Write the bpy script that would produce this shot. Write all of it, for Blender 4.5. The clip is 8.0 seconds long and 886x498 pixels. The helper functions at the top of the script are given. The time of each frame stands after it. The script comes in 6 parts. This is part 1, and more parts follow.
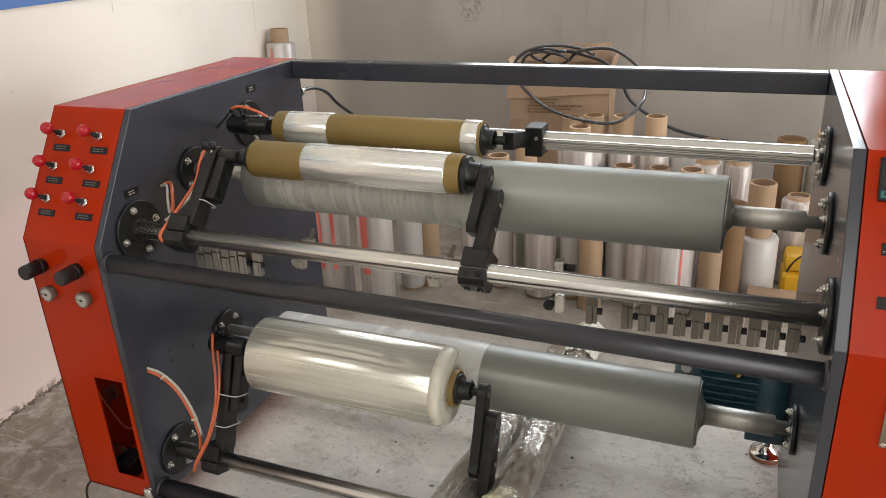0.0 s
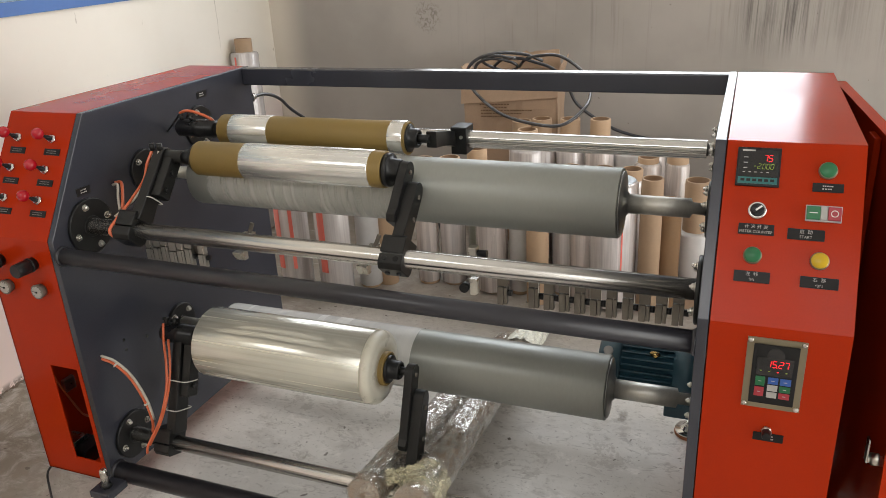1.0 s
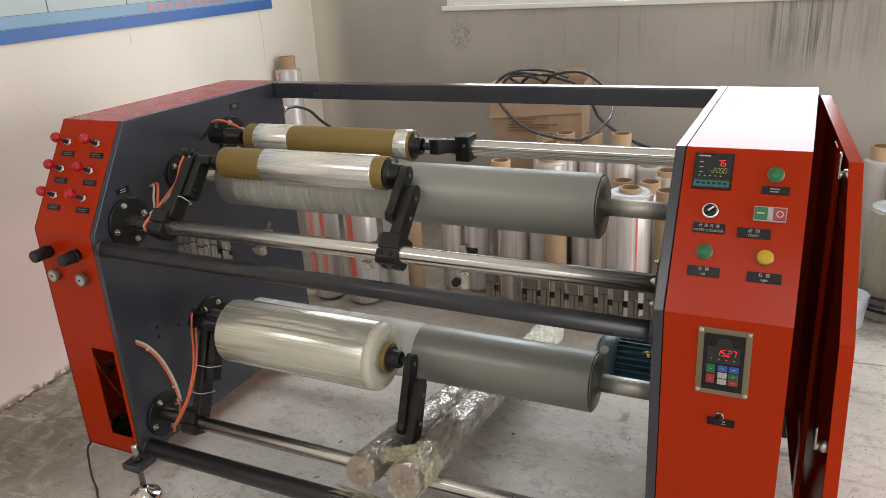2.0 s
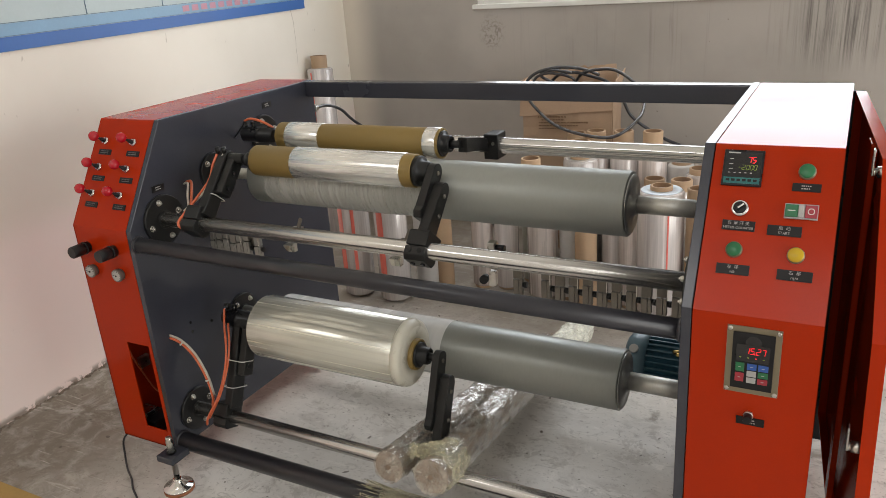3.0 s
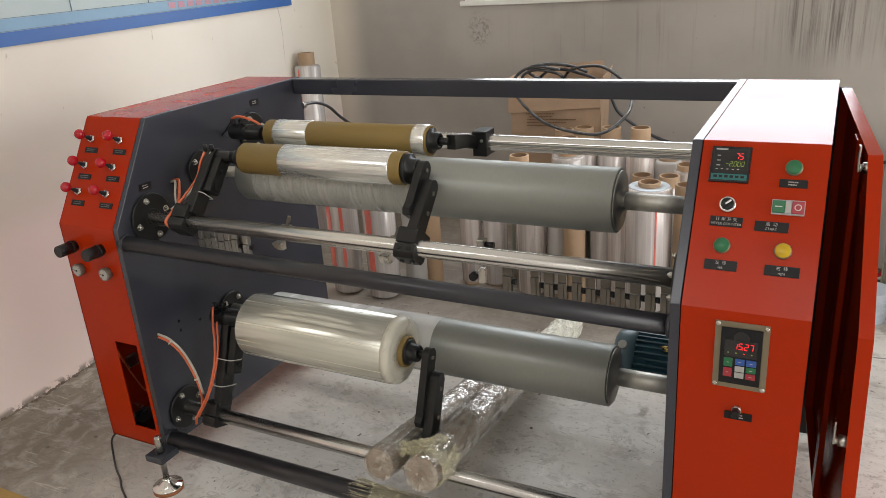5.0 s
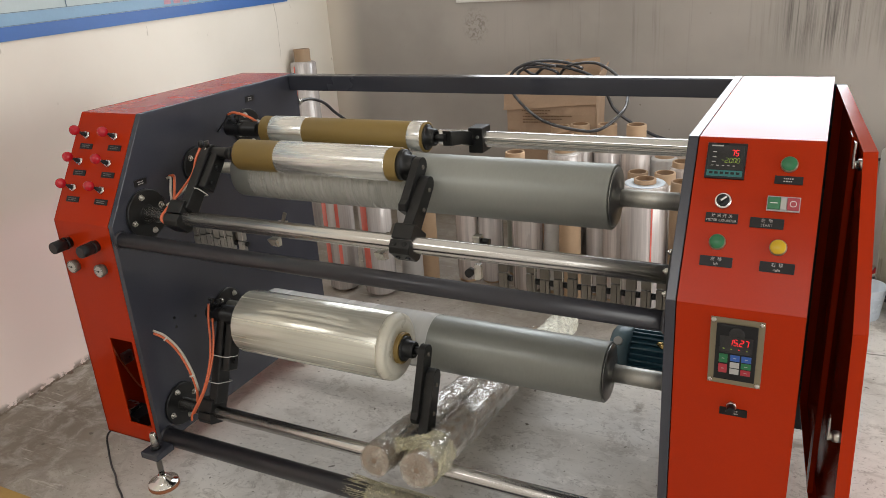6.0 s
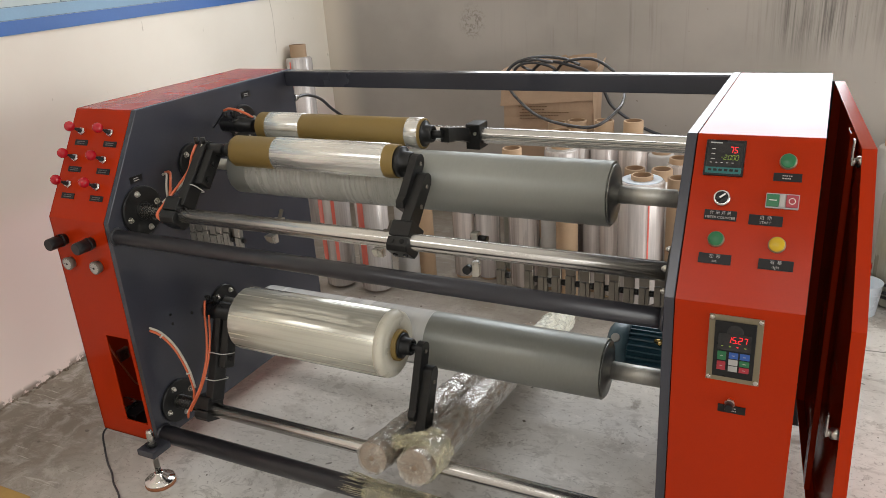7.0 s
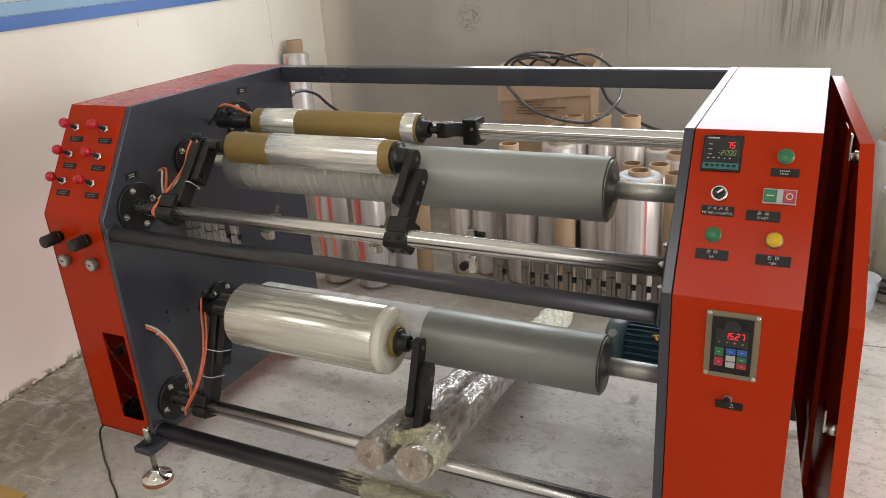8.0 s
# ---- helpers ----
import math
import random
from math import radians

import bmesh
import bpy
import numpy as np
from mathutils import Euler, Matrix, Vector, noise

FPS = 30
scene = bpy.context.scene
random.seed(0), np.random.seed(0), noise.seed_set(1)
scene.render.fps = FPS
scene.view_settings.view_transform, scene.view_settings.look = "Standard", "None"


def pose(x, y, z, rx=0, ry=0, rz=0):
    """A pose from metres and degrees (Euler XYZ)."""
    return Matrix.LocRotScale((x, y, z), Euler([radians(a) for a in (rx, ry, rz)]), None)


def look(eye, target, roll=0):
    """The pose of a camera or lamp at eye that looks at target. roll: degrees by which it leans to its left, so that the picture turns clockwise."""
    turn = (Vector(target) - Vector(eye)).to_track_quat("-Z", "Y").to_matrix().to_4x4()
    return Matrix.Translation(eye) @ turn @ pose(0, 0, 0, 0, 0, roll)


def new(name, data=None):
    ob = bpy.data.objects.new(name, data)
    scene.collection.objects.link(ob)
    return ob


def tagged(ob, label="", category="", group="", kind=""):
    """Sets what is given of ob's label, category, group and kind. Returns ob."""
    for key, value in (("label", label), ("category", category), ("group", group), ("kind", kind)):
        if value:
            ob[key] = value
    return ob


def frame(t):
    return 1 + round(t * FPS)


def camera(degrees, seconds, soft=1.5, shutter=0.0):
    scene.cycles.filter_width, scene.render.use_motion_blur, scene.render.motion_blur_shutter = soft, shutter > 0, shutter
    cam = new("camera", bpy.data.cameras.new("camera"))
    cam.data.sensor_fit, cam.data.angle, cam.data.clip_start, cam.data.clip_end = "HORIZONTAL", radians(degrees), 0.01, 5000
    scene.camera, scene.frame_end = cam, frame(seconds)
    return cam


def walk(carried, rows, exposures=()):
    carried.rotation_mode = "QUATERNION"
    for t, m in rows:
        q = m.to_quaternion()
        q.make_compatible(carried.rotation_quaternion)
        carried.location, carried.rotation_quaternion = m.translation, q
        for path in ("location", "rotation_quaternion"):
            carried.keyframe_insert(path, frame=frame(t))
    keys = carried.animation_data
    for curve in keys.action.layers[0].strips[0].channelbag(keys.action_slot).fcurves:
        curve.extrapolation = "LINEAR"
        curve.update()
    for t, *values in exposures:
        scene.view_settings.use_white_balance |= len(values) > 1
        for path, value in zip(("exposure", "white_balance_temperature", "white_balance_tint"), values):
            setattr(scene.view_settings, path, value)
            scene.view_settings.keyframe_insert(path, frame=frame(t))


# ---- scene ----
cam = camera(59.9, 8.0, soft=0.85)
PATH = [
    (0, (1.399, -1.398, 1.506), (0.679, 0.3, 0.733), -2.7),
    (0.5, (1.521, -1.41, 1.503), (0.786, 0.291, 0.75), -1.7),
    (1, (1.594, -1.488, 1.513), (0.901, 0.23, 0.76), -3.0),
    (1.5, (1.698, -1.558, 1.522), (0.997, 0.169, 0.796), -3.1),
    (2, (1.797, -1.58, 1.516), (0.964, 0.098, 0.814), -3.5),
    (2.2, (1.807, -1.593, 1.518), (0.931, 0.061, 0.813), -3.9),
    (3.3, (1.809, -1.583, 1.515), (0.903, 0.056, 0.814), -4.2),
    (3.5, (1.808, -1.582, 1.517), (0.904, 0.058, 0.813), -4.3),
    (4, (1.808, -1.582, 1.516), (0.913, 0.062, 0.812), -4.3),
    (4.5, (1.807, -1.587, 1.517), (0.922, 0.061, 0.811), -4.2),
    (6, (1.807, -1.588, 1.515), (0.94, 0.065, 0.798), -4.0),
    (6.5, (1.803, -1.589, 1.517), (0.941, 0.065, 0.795), -3.9),
    (7, (1.8, -1.584, 1.516), (0.944, 0.07, 0.788), -3.9),
    (7.5, (1.799, -1.581, 1.515), (0.946, 0.073, 0.782), -3.9),
    (8, (1.8, -1.577, 1.515), (0.95, 0.075, 0.776), -4.0),
]
walk(cam, [(t, look(eye, target, roll)) for t, eye, target, roll in PATH],
     exposures=[(0.0, 0.15), (0.5, 0.09), (1.0, 0.02), (2.0, -0.06), (4.0, -0.09), (7.0, -0.03), (8.0, 0.0)])

# ---- world, sun, large lights ----
WALL_Y, RIGHT_X, FRONT_Y, CEIL = 2.53, 5.2, -3.6, 4.6
WIN = (-0.13, 1.92, 1.27, 3.0)          # x0, x1, z0, z1 of the window in the back wall
DOOR = (-2.4, 2.2, 0.0, 2.5)             # y0, y1, z0, z1 of the doorway in the wall on the right
REAR = (-0.45, 2.6, 3.15, 4.15)           # x0, x1, z0, z1 of the high window behind the camera
world = bpy.data.worlds.new("sky")
scene.world = world
world.use_nodes = True
wn = world.node_tree.nodes
sky = wn.new("ShaderNodeTexSky")
sky.sky_type, sky.sun_disc = "NISHITA", False
sky.sun_elevation, sky.sun_rotation = radians(42), radians(40)
wn["Background"].inputs["Strength"].default_value = 0.12
world.node_tree.links.new(sky.outputs["Color"], wn["Background"].inputs["Color"])
sun = new("sun", bpy.data.lights.new("sun", "SUN"))
sun.data.energy, sun.data.angle, sun.data.color = 1.0, radians(12), (1.0, 0.95, 0.88)
sun.matrix_world = look((4, 6, 6), (0, 0, 0))


def area(name, eye, target, w, h, watts, color):
    lamp = new(name, bpy.data.lights.new(name, "AREA"))
    lamp.data.shape, lamp.data.size, lamp.data.size_y = "RECTANGLE", w, h
    lamp.data.energy, lamp.data.color = watts, color
    lamp.matrix_world = look(eye, target)
    return lamp


area("window_daylight", ((WIN[0] + WIN[1]) / 2, WALL_Y + 0.10, (WIN[2] + WIN[3]) / 2), ((WIN[0] + WIN[1]) / 2, 0, (WIN[2] + WIN[3]) / 2),
     WIN[1] - WIN[0] - 0.1, WIN[3] - WIN[2] - 0.1, 42, (0.95, 0.98, 1.0))
area("doorway_daylight", (RIGHT_X + 0.1, (DOOR[0] + DOOR[1]) / 2, (DOOR[2] + DOOR[3]) / 2), (0, (DOOR[0] + DOOR[1]) / 2, (DOOR[2] + DOOR[3]) / 2),
     DOOR[1] - DOOR[0] - 0.1, DOOR[3] - 0.1, 152, (1.0, 0.97, 0.92))
area("rear_window_daylight", ((REAR[0] + REAR[1]) / 2, FRONT_Y - 0.1, (REAR[2] + REAR[3]) / 2), ((REAR[0] + REAR[1]) / 2, 0, 0.4),
     REAR[1] - REAR[0] - 0.1, REAR[3] - REAR[2] - 0.1, 38, (1.0, 0.97, 0.93))


# ---- materials ----
def mat(name, base, rough=0.5, metal=0.0, vary=0.12, scale=6.0, fine=90.0, bump=0.05, coat=0.0, stretch=(1, 1, 1), rand=0.0, spec=0.5, rvary=0.15, anis=0.0):
    m = bpy.data.materials.new(name)
    m.use_nodes = True
    nt = m.node_tree
    n, l = nt.nodes, nt.links
    p = n["Principled BSDF"]
    p.inputs["Metallic"].default_value, p.inputs["Coat Weight"].default_value = metal, coat
    p.inputs["Coat Roughness"].default_value, p.inputs["Specular IOR Level"].default_value = 0.08, spec
    p.inputs["Anisotropic"].default_value = anis
    co = n.new("ShaderNodeTexCoord")
    mp = n.new("ShaderNodeMapping")
    mp.inputs["Scale"].default_value = stretch
    l.new(co.outputs["Object"], mp.inputs["Vector"])
    big, small = n.new("ShaderNodeTexNoise"), n.new("ShaderNodeTexNoise")
    for tex, sc, det in ((big, scale, 5), (small, fine, 3)):
        tex.inputs["Scale"].default_value, tex.inputs["Detail"].default_value = sc, det
        l.new(mp.outputs["Vector"], tex.inputs["Vector"])
    add = n.new("ShaderNodeMath")
    add.operation = "MULTIPLY_ADD"
    l.new(small.outputs["Fac"], add.inputs[0])
    add.inputs[1].default_value = 0.45
    l.new(big.outputs["Fac"], add.inputs[2])
    rmp = n.new("ShaderNodeMapRange")
    rmp.inputs["From Min"].default_value, rmp.inputs["From Max"].default_value = 0.4, 1.05
    rmp.inputs["To Min"].default_value, rmp.inputs["To Max"].default_value = 1 - vary, 1 + vary
    l.new(add.outputs[0], rmp.inputs["Value"])
    val = rmp.outputs["Result"]
    if rand:
        info = n.new("ShaderNodeObjectInfo")
        r2 = n.new("ShaderNodeMapRange")
        r2.inputs["To Min"].default_value, r2.inputs["To Max"].default_value = 1 - rand, 1 + rand
        l.new(info.outputs["Random"], r2.inputs["Value"])
        mul = n.new("ShaderNodeMath")
        mul.operation = "MULTIPLY"
        l.new(val, mul.inputs[0])
        l.new(r2.outputs["Result"], mul.inputs[1])
        val = mul.outputs[0]
    mix = n.new("ShaderNodeVectorMath")
    mix.operation = "SCALE"
    mix.inputs[0].default_value = base
    l.new(val, mix.inputs["Scale"])
    l.new(mix.outputs["Vector"], p.inputs["Base Color"])
    rr = n.new("ShaderNodeMapRange")
    rr.inputs["From Min"].default_value, rr.inputs["From Max"].default_value = 0.3, 0.7
    rr.inputs["To Min"].default_value, rr.inputs["To Max"].default_value = max(rough * (1 - rvary), 0.02), min(rough * (1 + rvary), 1)
    l.new(big.outputs["Fac"], rr.inputs["Value"])
    l.new(rr.outputs["Result"], p.inputs["Roughness"])
    if bump:
        b = n.new("ShaderNodeBump")
        b.inputs["Strength"].default_value, b.inputs["Distance"].default_value = bump, 0.004
        l.new(add.outputs[0], b.inputs["Height"])
        l.new(b.outputs["Normal"], p.inputs["Normal"])
    return m


def clear_film(name, tint, alpha, rough=0.12, bump=0.5, stretch=(1, 1, 1), scale=18.0, spread=0.5):
    """Thin clear stretch film: glossy, see-through in part."""
    m = mat(name, tint, rough, 0.0, 0.08, scale, scale * 5, bump, 0.3, stretch)
    nt = m.node_tree
    n, l = nt.nodes, nt.links
    out, p = n["Material Output"], n["Principled BSDF"]
    tr, mx = n.new("ShaderNodeBsdfTransparent"), n.new("ShaderNodeMixShader")
    noise_tex = [q for q in n if q.type == "TEX_NOISE"][0]
    rmp = n.new("ShaderNodeMapRange")
    rmp.inputs["From Min"].default_value, rmp.inputs["From Max"].default_value = 0.3, 0.7
    rmp.inputs["To Min"].default_value, rmp.inputs["To Max"].default_value = max(alpha - spread * alpha, 0), min(alpha + spread * alpha, 1)
    l.new(noise_tex.outputs["Fac"], rmp.inputs["Value"])
    l.new(rmp.outputs["Result"], mx.inputs[0])
    l.new(tr.outputs[0], mx.inputs[1])
    l.new(p.outputs[0], mx.inputs[2])
    l.new(mx.outputs[0], out.inputs["Surface"])
    return m


def glow(name, color, strength):
    m = bpy.data.materials.new(name)
    m.use_nodes = True
    p = m.node_tree.nodes["Principled BSDF"]
    p.inputs["Base Color"].default_value = (*color, 1)
    p.inputs["Emission Color"].default_value = (*color, 1)
    p.inputs["Emission Strength"].default_value = strength
    return m


RED = mat("red_paint", (0.42, 0.0285, 0.004), 0.20, vary=0.07, scale=4, fine=260, bump=0.005, spec=0.12, rvary=0.35)
GREY = mat("grey_paint", (0.041, 0.043, 0.056), 0.24, vary=0.12, scale=4, fine=220, bump=0.012, coat=0.10, rvary=0.15)
TUBEGREY = mat("dark_grey_tube_paint", (0.023, 0.0225, 0.028), 0.36, vary=0.15, scale=6, fine=140, bump=0.05, coat=0.05, rvary=0.2)
BLACK = mat("black_oxide_steel", (0.013, 0.013, 0.013), 0.38, 0.1, spec=0.4, vary=0.3, scale=14, fine=200, bump=0.05)
BLACKP = mat("black_plastic", (0.012, 0.012, 0.013), 0.3, spec=0.3, vary=0.2, scale=20, fine=200, bump=0.02)
CHROME = mat("hard_chrome", (0.74, 0.725, 0.70), 0.13, 1.0, vary=0.03, scale=5, fine=60, bump=0.0, rvary=0.05, stretch=(0.3, 1, 1))
ROD = mat("ground_chrome", (0.66, 0.645, 0.62), 0.24, 1.0, vary=0.03, scale=5, fine=60, bump=0.0, rvary=0.05, stretch=(0.3, 1, 1), anis=0.91)
STEEL = mat("turned_steel", (0.50, 0.49, 0.455), 0.46, 0.85, vary=0.15, scale=20, fine=200, bump=0.03, stretch=(4, 1, 1))
ZINC = mat("zinc_steel", (0.60, 0.58, 0.54), 0.28, 1.0, vary=0.2, scale=30, fine=200, bump=0.04)
BLADE = mat("ground_steel_plate", (0.155, 0.138, 0.115), 0.42, 0.25, vary=0.15, scale=30, fine=200, bump=0.03)
ALU = mat("matt_anodised_aluminium", (0.315, 0.324, 0.300), 0.50, 0.42, anis=0.5, vary=0.07, scale=7, fine=160, bump=0.02, stretch=(1, 0.4, 0.4), rvary=0.25)
ALUEND = mat("machined_aluminium", (0.34, 0.34, 0.32), 0.4, 0.9, vary=0.12, scale=30, fine=200, bump=0.03)
CORE = mat("olive_paper_core", (0.235, 0.155, 0.042), 0.55, vary=0.07, scale=8, fine=200, bump=0.03)
CARD = mat("cardboard_core", (0.43, 0.295, 0.185), 0.75, vary=0.12, scale=8, fine=160, bump=0.08, rand=0.18)
# darker copy of CARD: the shade down inside the tubes is in its colour
CARDSHADE = mat("shaded_cardboard_bore", (0.20, 0.115, 0.06), 0.85, vary=0.15, scale=10, fine=120, bump=0.08)
CARDDARK = mat("dark_cardboard_core", (0.20, 0.115, 0.055), 0.8, vary=0.14, scale=8, fine=120, bump=0.08)
CARDBOX = mat("corrugated_cardboard", (0.40, 0.275, 0.185), 0.8, vary=0.14, scale=5, fine=120, bump=0.08)
INK = mat("faded_print", (0.17, 0.10, 0.05), 0.8, vary=0.2)
FOIL = mat("wound_stretch_film", (0.78, 0.77, 0.74), 0.24, 0.7, anis=0.8, vary=0.12, scale=9, fine=40, bump=0.006, stretch=(0.05, 9, 9), coat=0.35, rvary=0.4)
THICK = mat("thick_film_roll", (0.66, 0.64, 0.56), 0.22, 0.50, anis=0.8, vary=0.26, scale=9, fine=40, bump=0.010, stretch=(0.05, 7, 7), coat=0.45, rvary=0.5)
THICKEND = mat("film_roll_end", (0.70, 0.67, 0.57), 0.3, 0.0, vary=0.06, scale=20, fine=100, bump=0.03)
WRAPPED = mat("film_wrapped_roll", (0.52, 0.465, 0.435), 0.27, 0.10, vary=0.34, scale=9, fine=46, bump=0.34, stretch=(3.4, 3.4, 0.13), coat=0.28, rand=0.16)
SILVER = mat("silvery_film_roll", (0.60, 0.56, 0.545), 0.24, 0.14, vary=0.34, scale=8, fine=46, bump=0.30, stretch=(3.6, 3.6, 0.10), coat=0.35, rand=0.12)
WHITEFILM = mat("milky_film_end", (0.55, 0.535, 0.52), 0.35, vary=0.08, scale=14, fine=80, bump=0.08, coat=0.2)
REDFILM = mat("red_film_stripe", (0.74, 0.17, 0.13), 0.26, vary=0.3, scale=10, bump=0.15, stretch=(1, 1, 0.2), coat=0.4)
SHEET = clear_film("drawn_film", (0.70, 0.69, 0.65), 0.33, 0.28, 0.008, (30, 0.30, 0.30), 3, 0.22)
MILKWEB = clear_film("milky_drawn_film", (0.90, 0.90, 0.89), 0.85, 0.26, 0.02, (5, 0.3, 0.3), 3, 0.08)
PLASTIC = clear_film("crumpled_film_wrap", (0.86, 0.85, 0.81), 0.42, 0.12, 0.8, (1.4, 0.45, 1.4), 44, 0.9)
GREENFILM = clear_film("bunched_film", (0.68, 0.64, 0.46), 0.45, 0.16, 1.0, (1, 1, 1), 40, 0.4)
PLASTIC.node_tree.nodes["Principled BSDF"].inputs["Metallic"].default_value = 0.75
GREENFILM.node_tree.nodes["Principled BSDF"].inputs["Metallic"].default_value = 0.35
HOSE_O = mat("orange_air_hose", (0.62, 0.13, 0.05), 0.3, vary=0.08, bump=0.0, coat=0.2)
HOSE_C = mat("clear_air_hose", (0.52, 0.48, 0.42), 0.3, vary=0.08, bump=0.0)
TIE = mat("white_cable_tie", (0.6, 0.58, 0.54), 0.4, bump=0.0)
KNOB = mat("red_ball_plastic", (0.42, 0.004, 0.014), 0.18, vary=0.05, bump=0.0, coat=0.15)
LABEL = mat("black_label", (0.012, 0.011, 0.011), 0.45, spec=0.25, vary=0.15, bump=0.0)
DULLINK = mat("worn_grey_print", (0.15, 0.14, 0.13), 0.5, vary=0.1, bump=0.0)
WHITEINK = mat("white_print", (0.42, 0.40, 0.38), 0.5, vary=0.05, bump=0.0)
WHITE = mat("white_enamel", (0.75, 0.74, 0.71), 0.35, vary=0.05, bump=0.01)
GREEN = mat("green_plastic", (0.018, 0.15, 0.058), 0.3, vary=0.05, bump=0.0)
YELLOW = mat("yellow_plastic", (0.58, 0.38, 0.010), 0.35, vary=0.06, bump=0.0)
REDBTN = mat("dull_red_plastic", (0.36, 0.03, 0.045), 0.35, vary=0.05, bump=0.0)
BLUEBTN = mat("blue_key", (0.03, 0.10, 0.38), 0.4, vary=0.05, bump=0.0)
GREYBTN = mat("grey_key", (0.42, 0.41, 0.40), 0.4, vary=0.05, bump=0.0)
TEAL = mat("teal_strip", (0.01, 0.14, 0.14), 0.3, vary=0.05, bump=0.0)
BRONZE = mat("bronze_bezel", (0.26, 0.22, 0.15), 0.35, 0.6, vary=0.06, bump=0.01)
SCREEN = mat("dark_screen", (0.010, 0.010, 0.012), 0.08, vary=0.05, bump=0.0, coat=0.4)
MOTOR = mat("blue_green_motor_paint", (0.026, 0.078, 0.112), 0.35, vary=0.15, scale=12, bump=0.05, coat=0.15)
MOTORPALE = mat("pale_blue_motor_paint", (0.060, 0.115, 0.145), 0.35, vary=0.15, scale=12, bump=0.03, coat=0.15)
BRASS = mat("yellow_zinc", (0.55, 0.40, 0.16), 0.25, 1.0, vary=0.1, bump=0.02)
RUBBER = mat("rust_brown_rubber", (0.30, 0.11, 0.045), 0.6, vary=0.2, scale=30, bump=0.05)
CABLE = mat("black_cable", (0.025, 0.026, 0.030), 0.35, vary=0.2, scale=30, bump=0.1)
YBOX = mat("yellow_case", (0.72, 0.40, 0.02), 0.4, vary=0.06, bump=0.02)
BLUEWHITE = mat("bluish_white_film", (0.62, 0.70, 0.78), 0.3, vary=0.08, scale=14, bump=0.08)
GREYROLL = mat("greenish_grey_film_roll", (0.36, 0.36, 0.30), 0.3, vary=0.2, scale=10, bump=0.2, stretch=(1, 1, 0.2), coat=0.3)
LED_R = glow("red_digits", (1.0, 0.015, 0.025), 1.25)
LED_G = glow("dim_green_digits", (0.20, 0.30, 0.03), 0.22)


def ground_round(m, axis="X"):
    """Fine turning marks round the axis: reflections run on along it."""
    nt = m.node_tree
    tan = nt.nodes.new("ShaderNodeTangent")
    tan.direction_type, tan.axis = "RADIAL", axis
    p = nt.nodes["Principled BSDF"]
    nt.links.new(tan.outputs["Tangent"], p.inputs["Tangent"])
    p.inputs["Anisotropic Rotation"].default_value = 0.25


for m in (ROD, FOIL, THICK, ALU):
    ground_round(m)


def node_chain(name):
    m = bpy.data.materials.new(name)
    m.use_nodes = True
    return m, m.node_tree.nodes, m.node_tree.links, m.node_tree.nodes["Principled BSDF"]


def noise_node(n, l, vec, scale, detail=5, rough=0.55, dist=0.0):
    t = n.new("ShaderNodeTexNoise")
    t.inputs["Scale"].default_value, t.inputs["Detail"].default_value = scale, detail
    t.inputs["Roughness"].default_value, t.inputs["Distortion"].default_value = rough, dist
    l.new(vec, t.inputs["Vector"])
    return t.outputs["Fac"]


def mapped(n, l, vec, scale=(1, 1, 1), loc=(0, 0, 0)):
    mp = n.new("ShaderNodeMapping")
    mp.inputs["Scale"].default_value, mp.inputs["Location"].default_value = scale, loc
    l.new(vec, mp.inputs["Vector"])
    return mp.outputs["Vector"]


def span(n, l, val, a, b, c=0.0, d=1.0):
    r = n.new("ShaderNodeMapRange")
    r.interpolation_type = "SMOOTHSTEP"
    for key, v in zip(("From Min", "From Max", "To Min", "To Max"), (a, b, c, d)):
        r.inputs[key].default_value = v
    l.new(val, r.inputs["Value"])
    return r.outputs["Result"]


def times(n, l, *vals):
    out = vals[0]
    for v in vals[1:]:
        q = n.new("ShaderNodeMath")
        q.operation = "MULTIPLY"
        l.new(out, q.inputs[0])
        l.new(v, q.inputs[1])
        out = q.outputs[0]
    return out


def blend(n, l, fac, a, b):
    q = n.new("ShaderNodeMix")
    q.data_type = "RGBA"
    for s, v in ((q.inputs[6], a), (q.inputs[7], b)):
        if isinstance(v, tuple):
            s.default_value = (*v, 1)
        else:
            l.new(v, s)
    l.new(fac, q.inputs[0])
    return q.outputs[2]


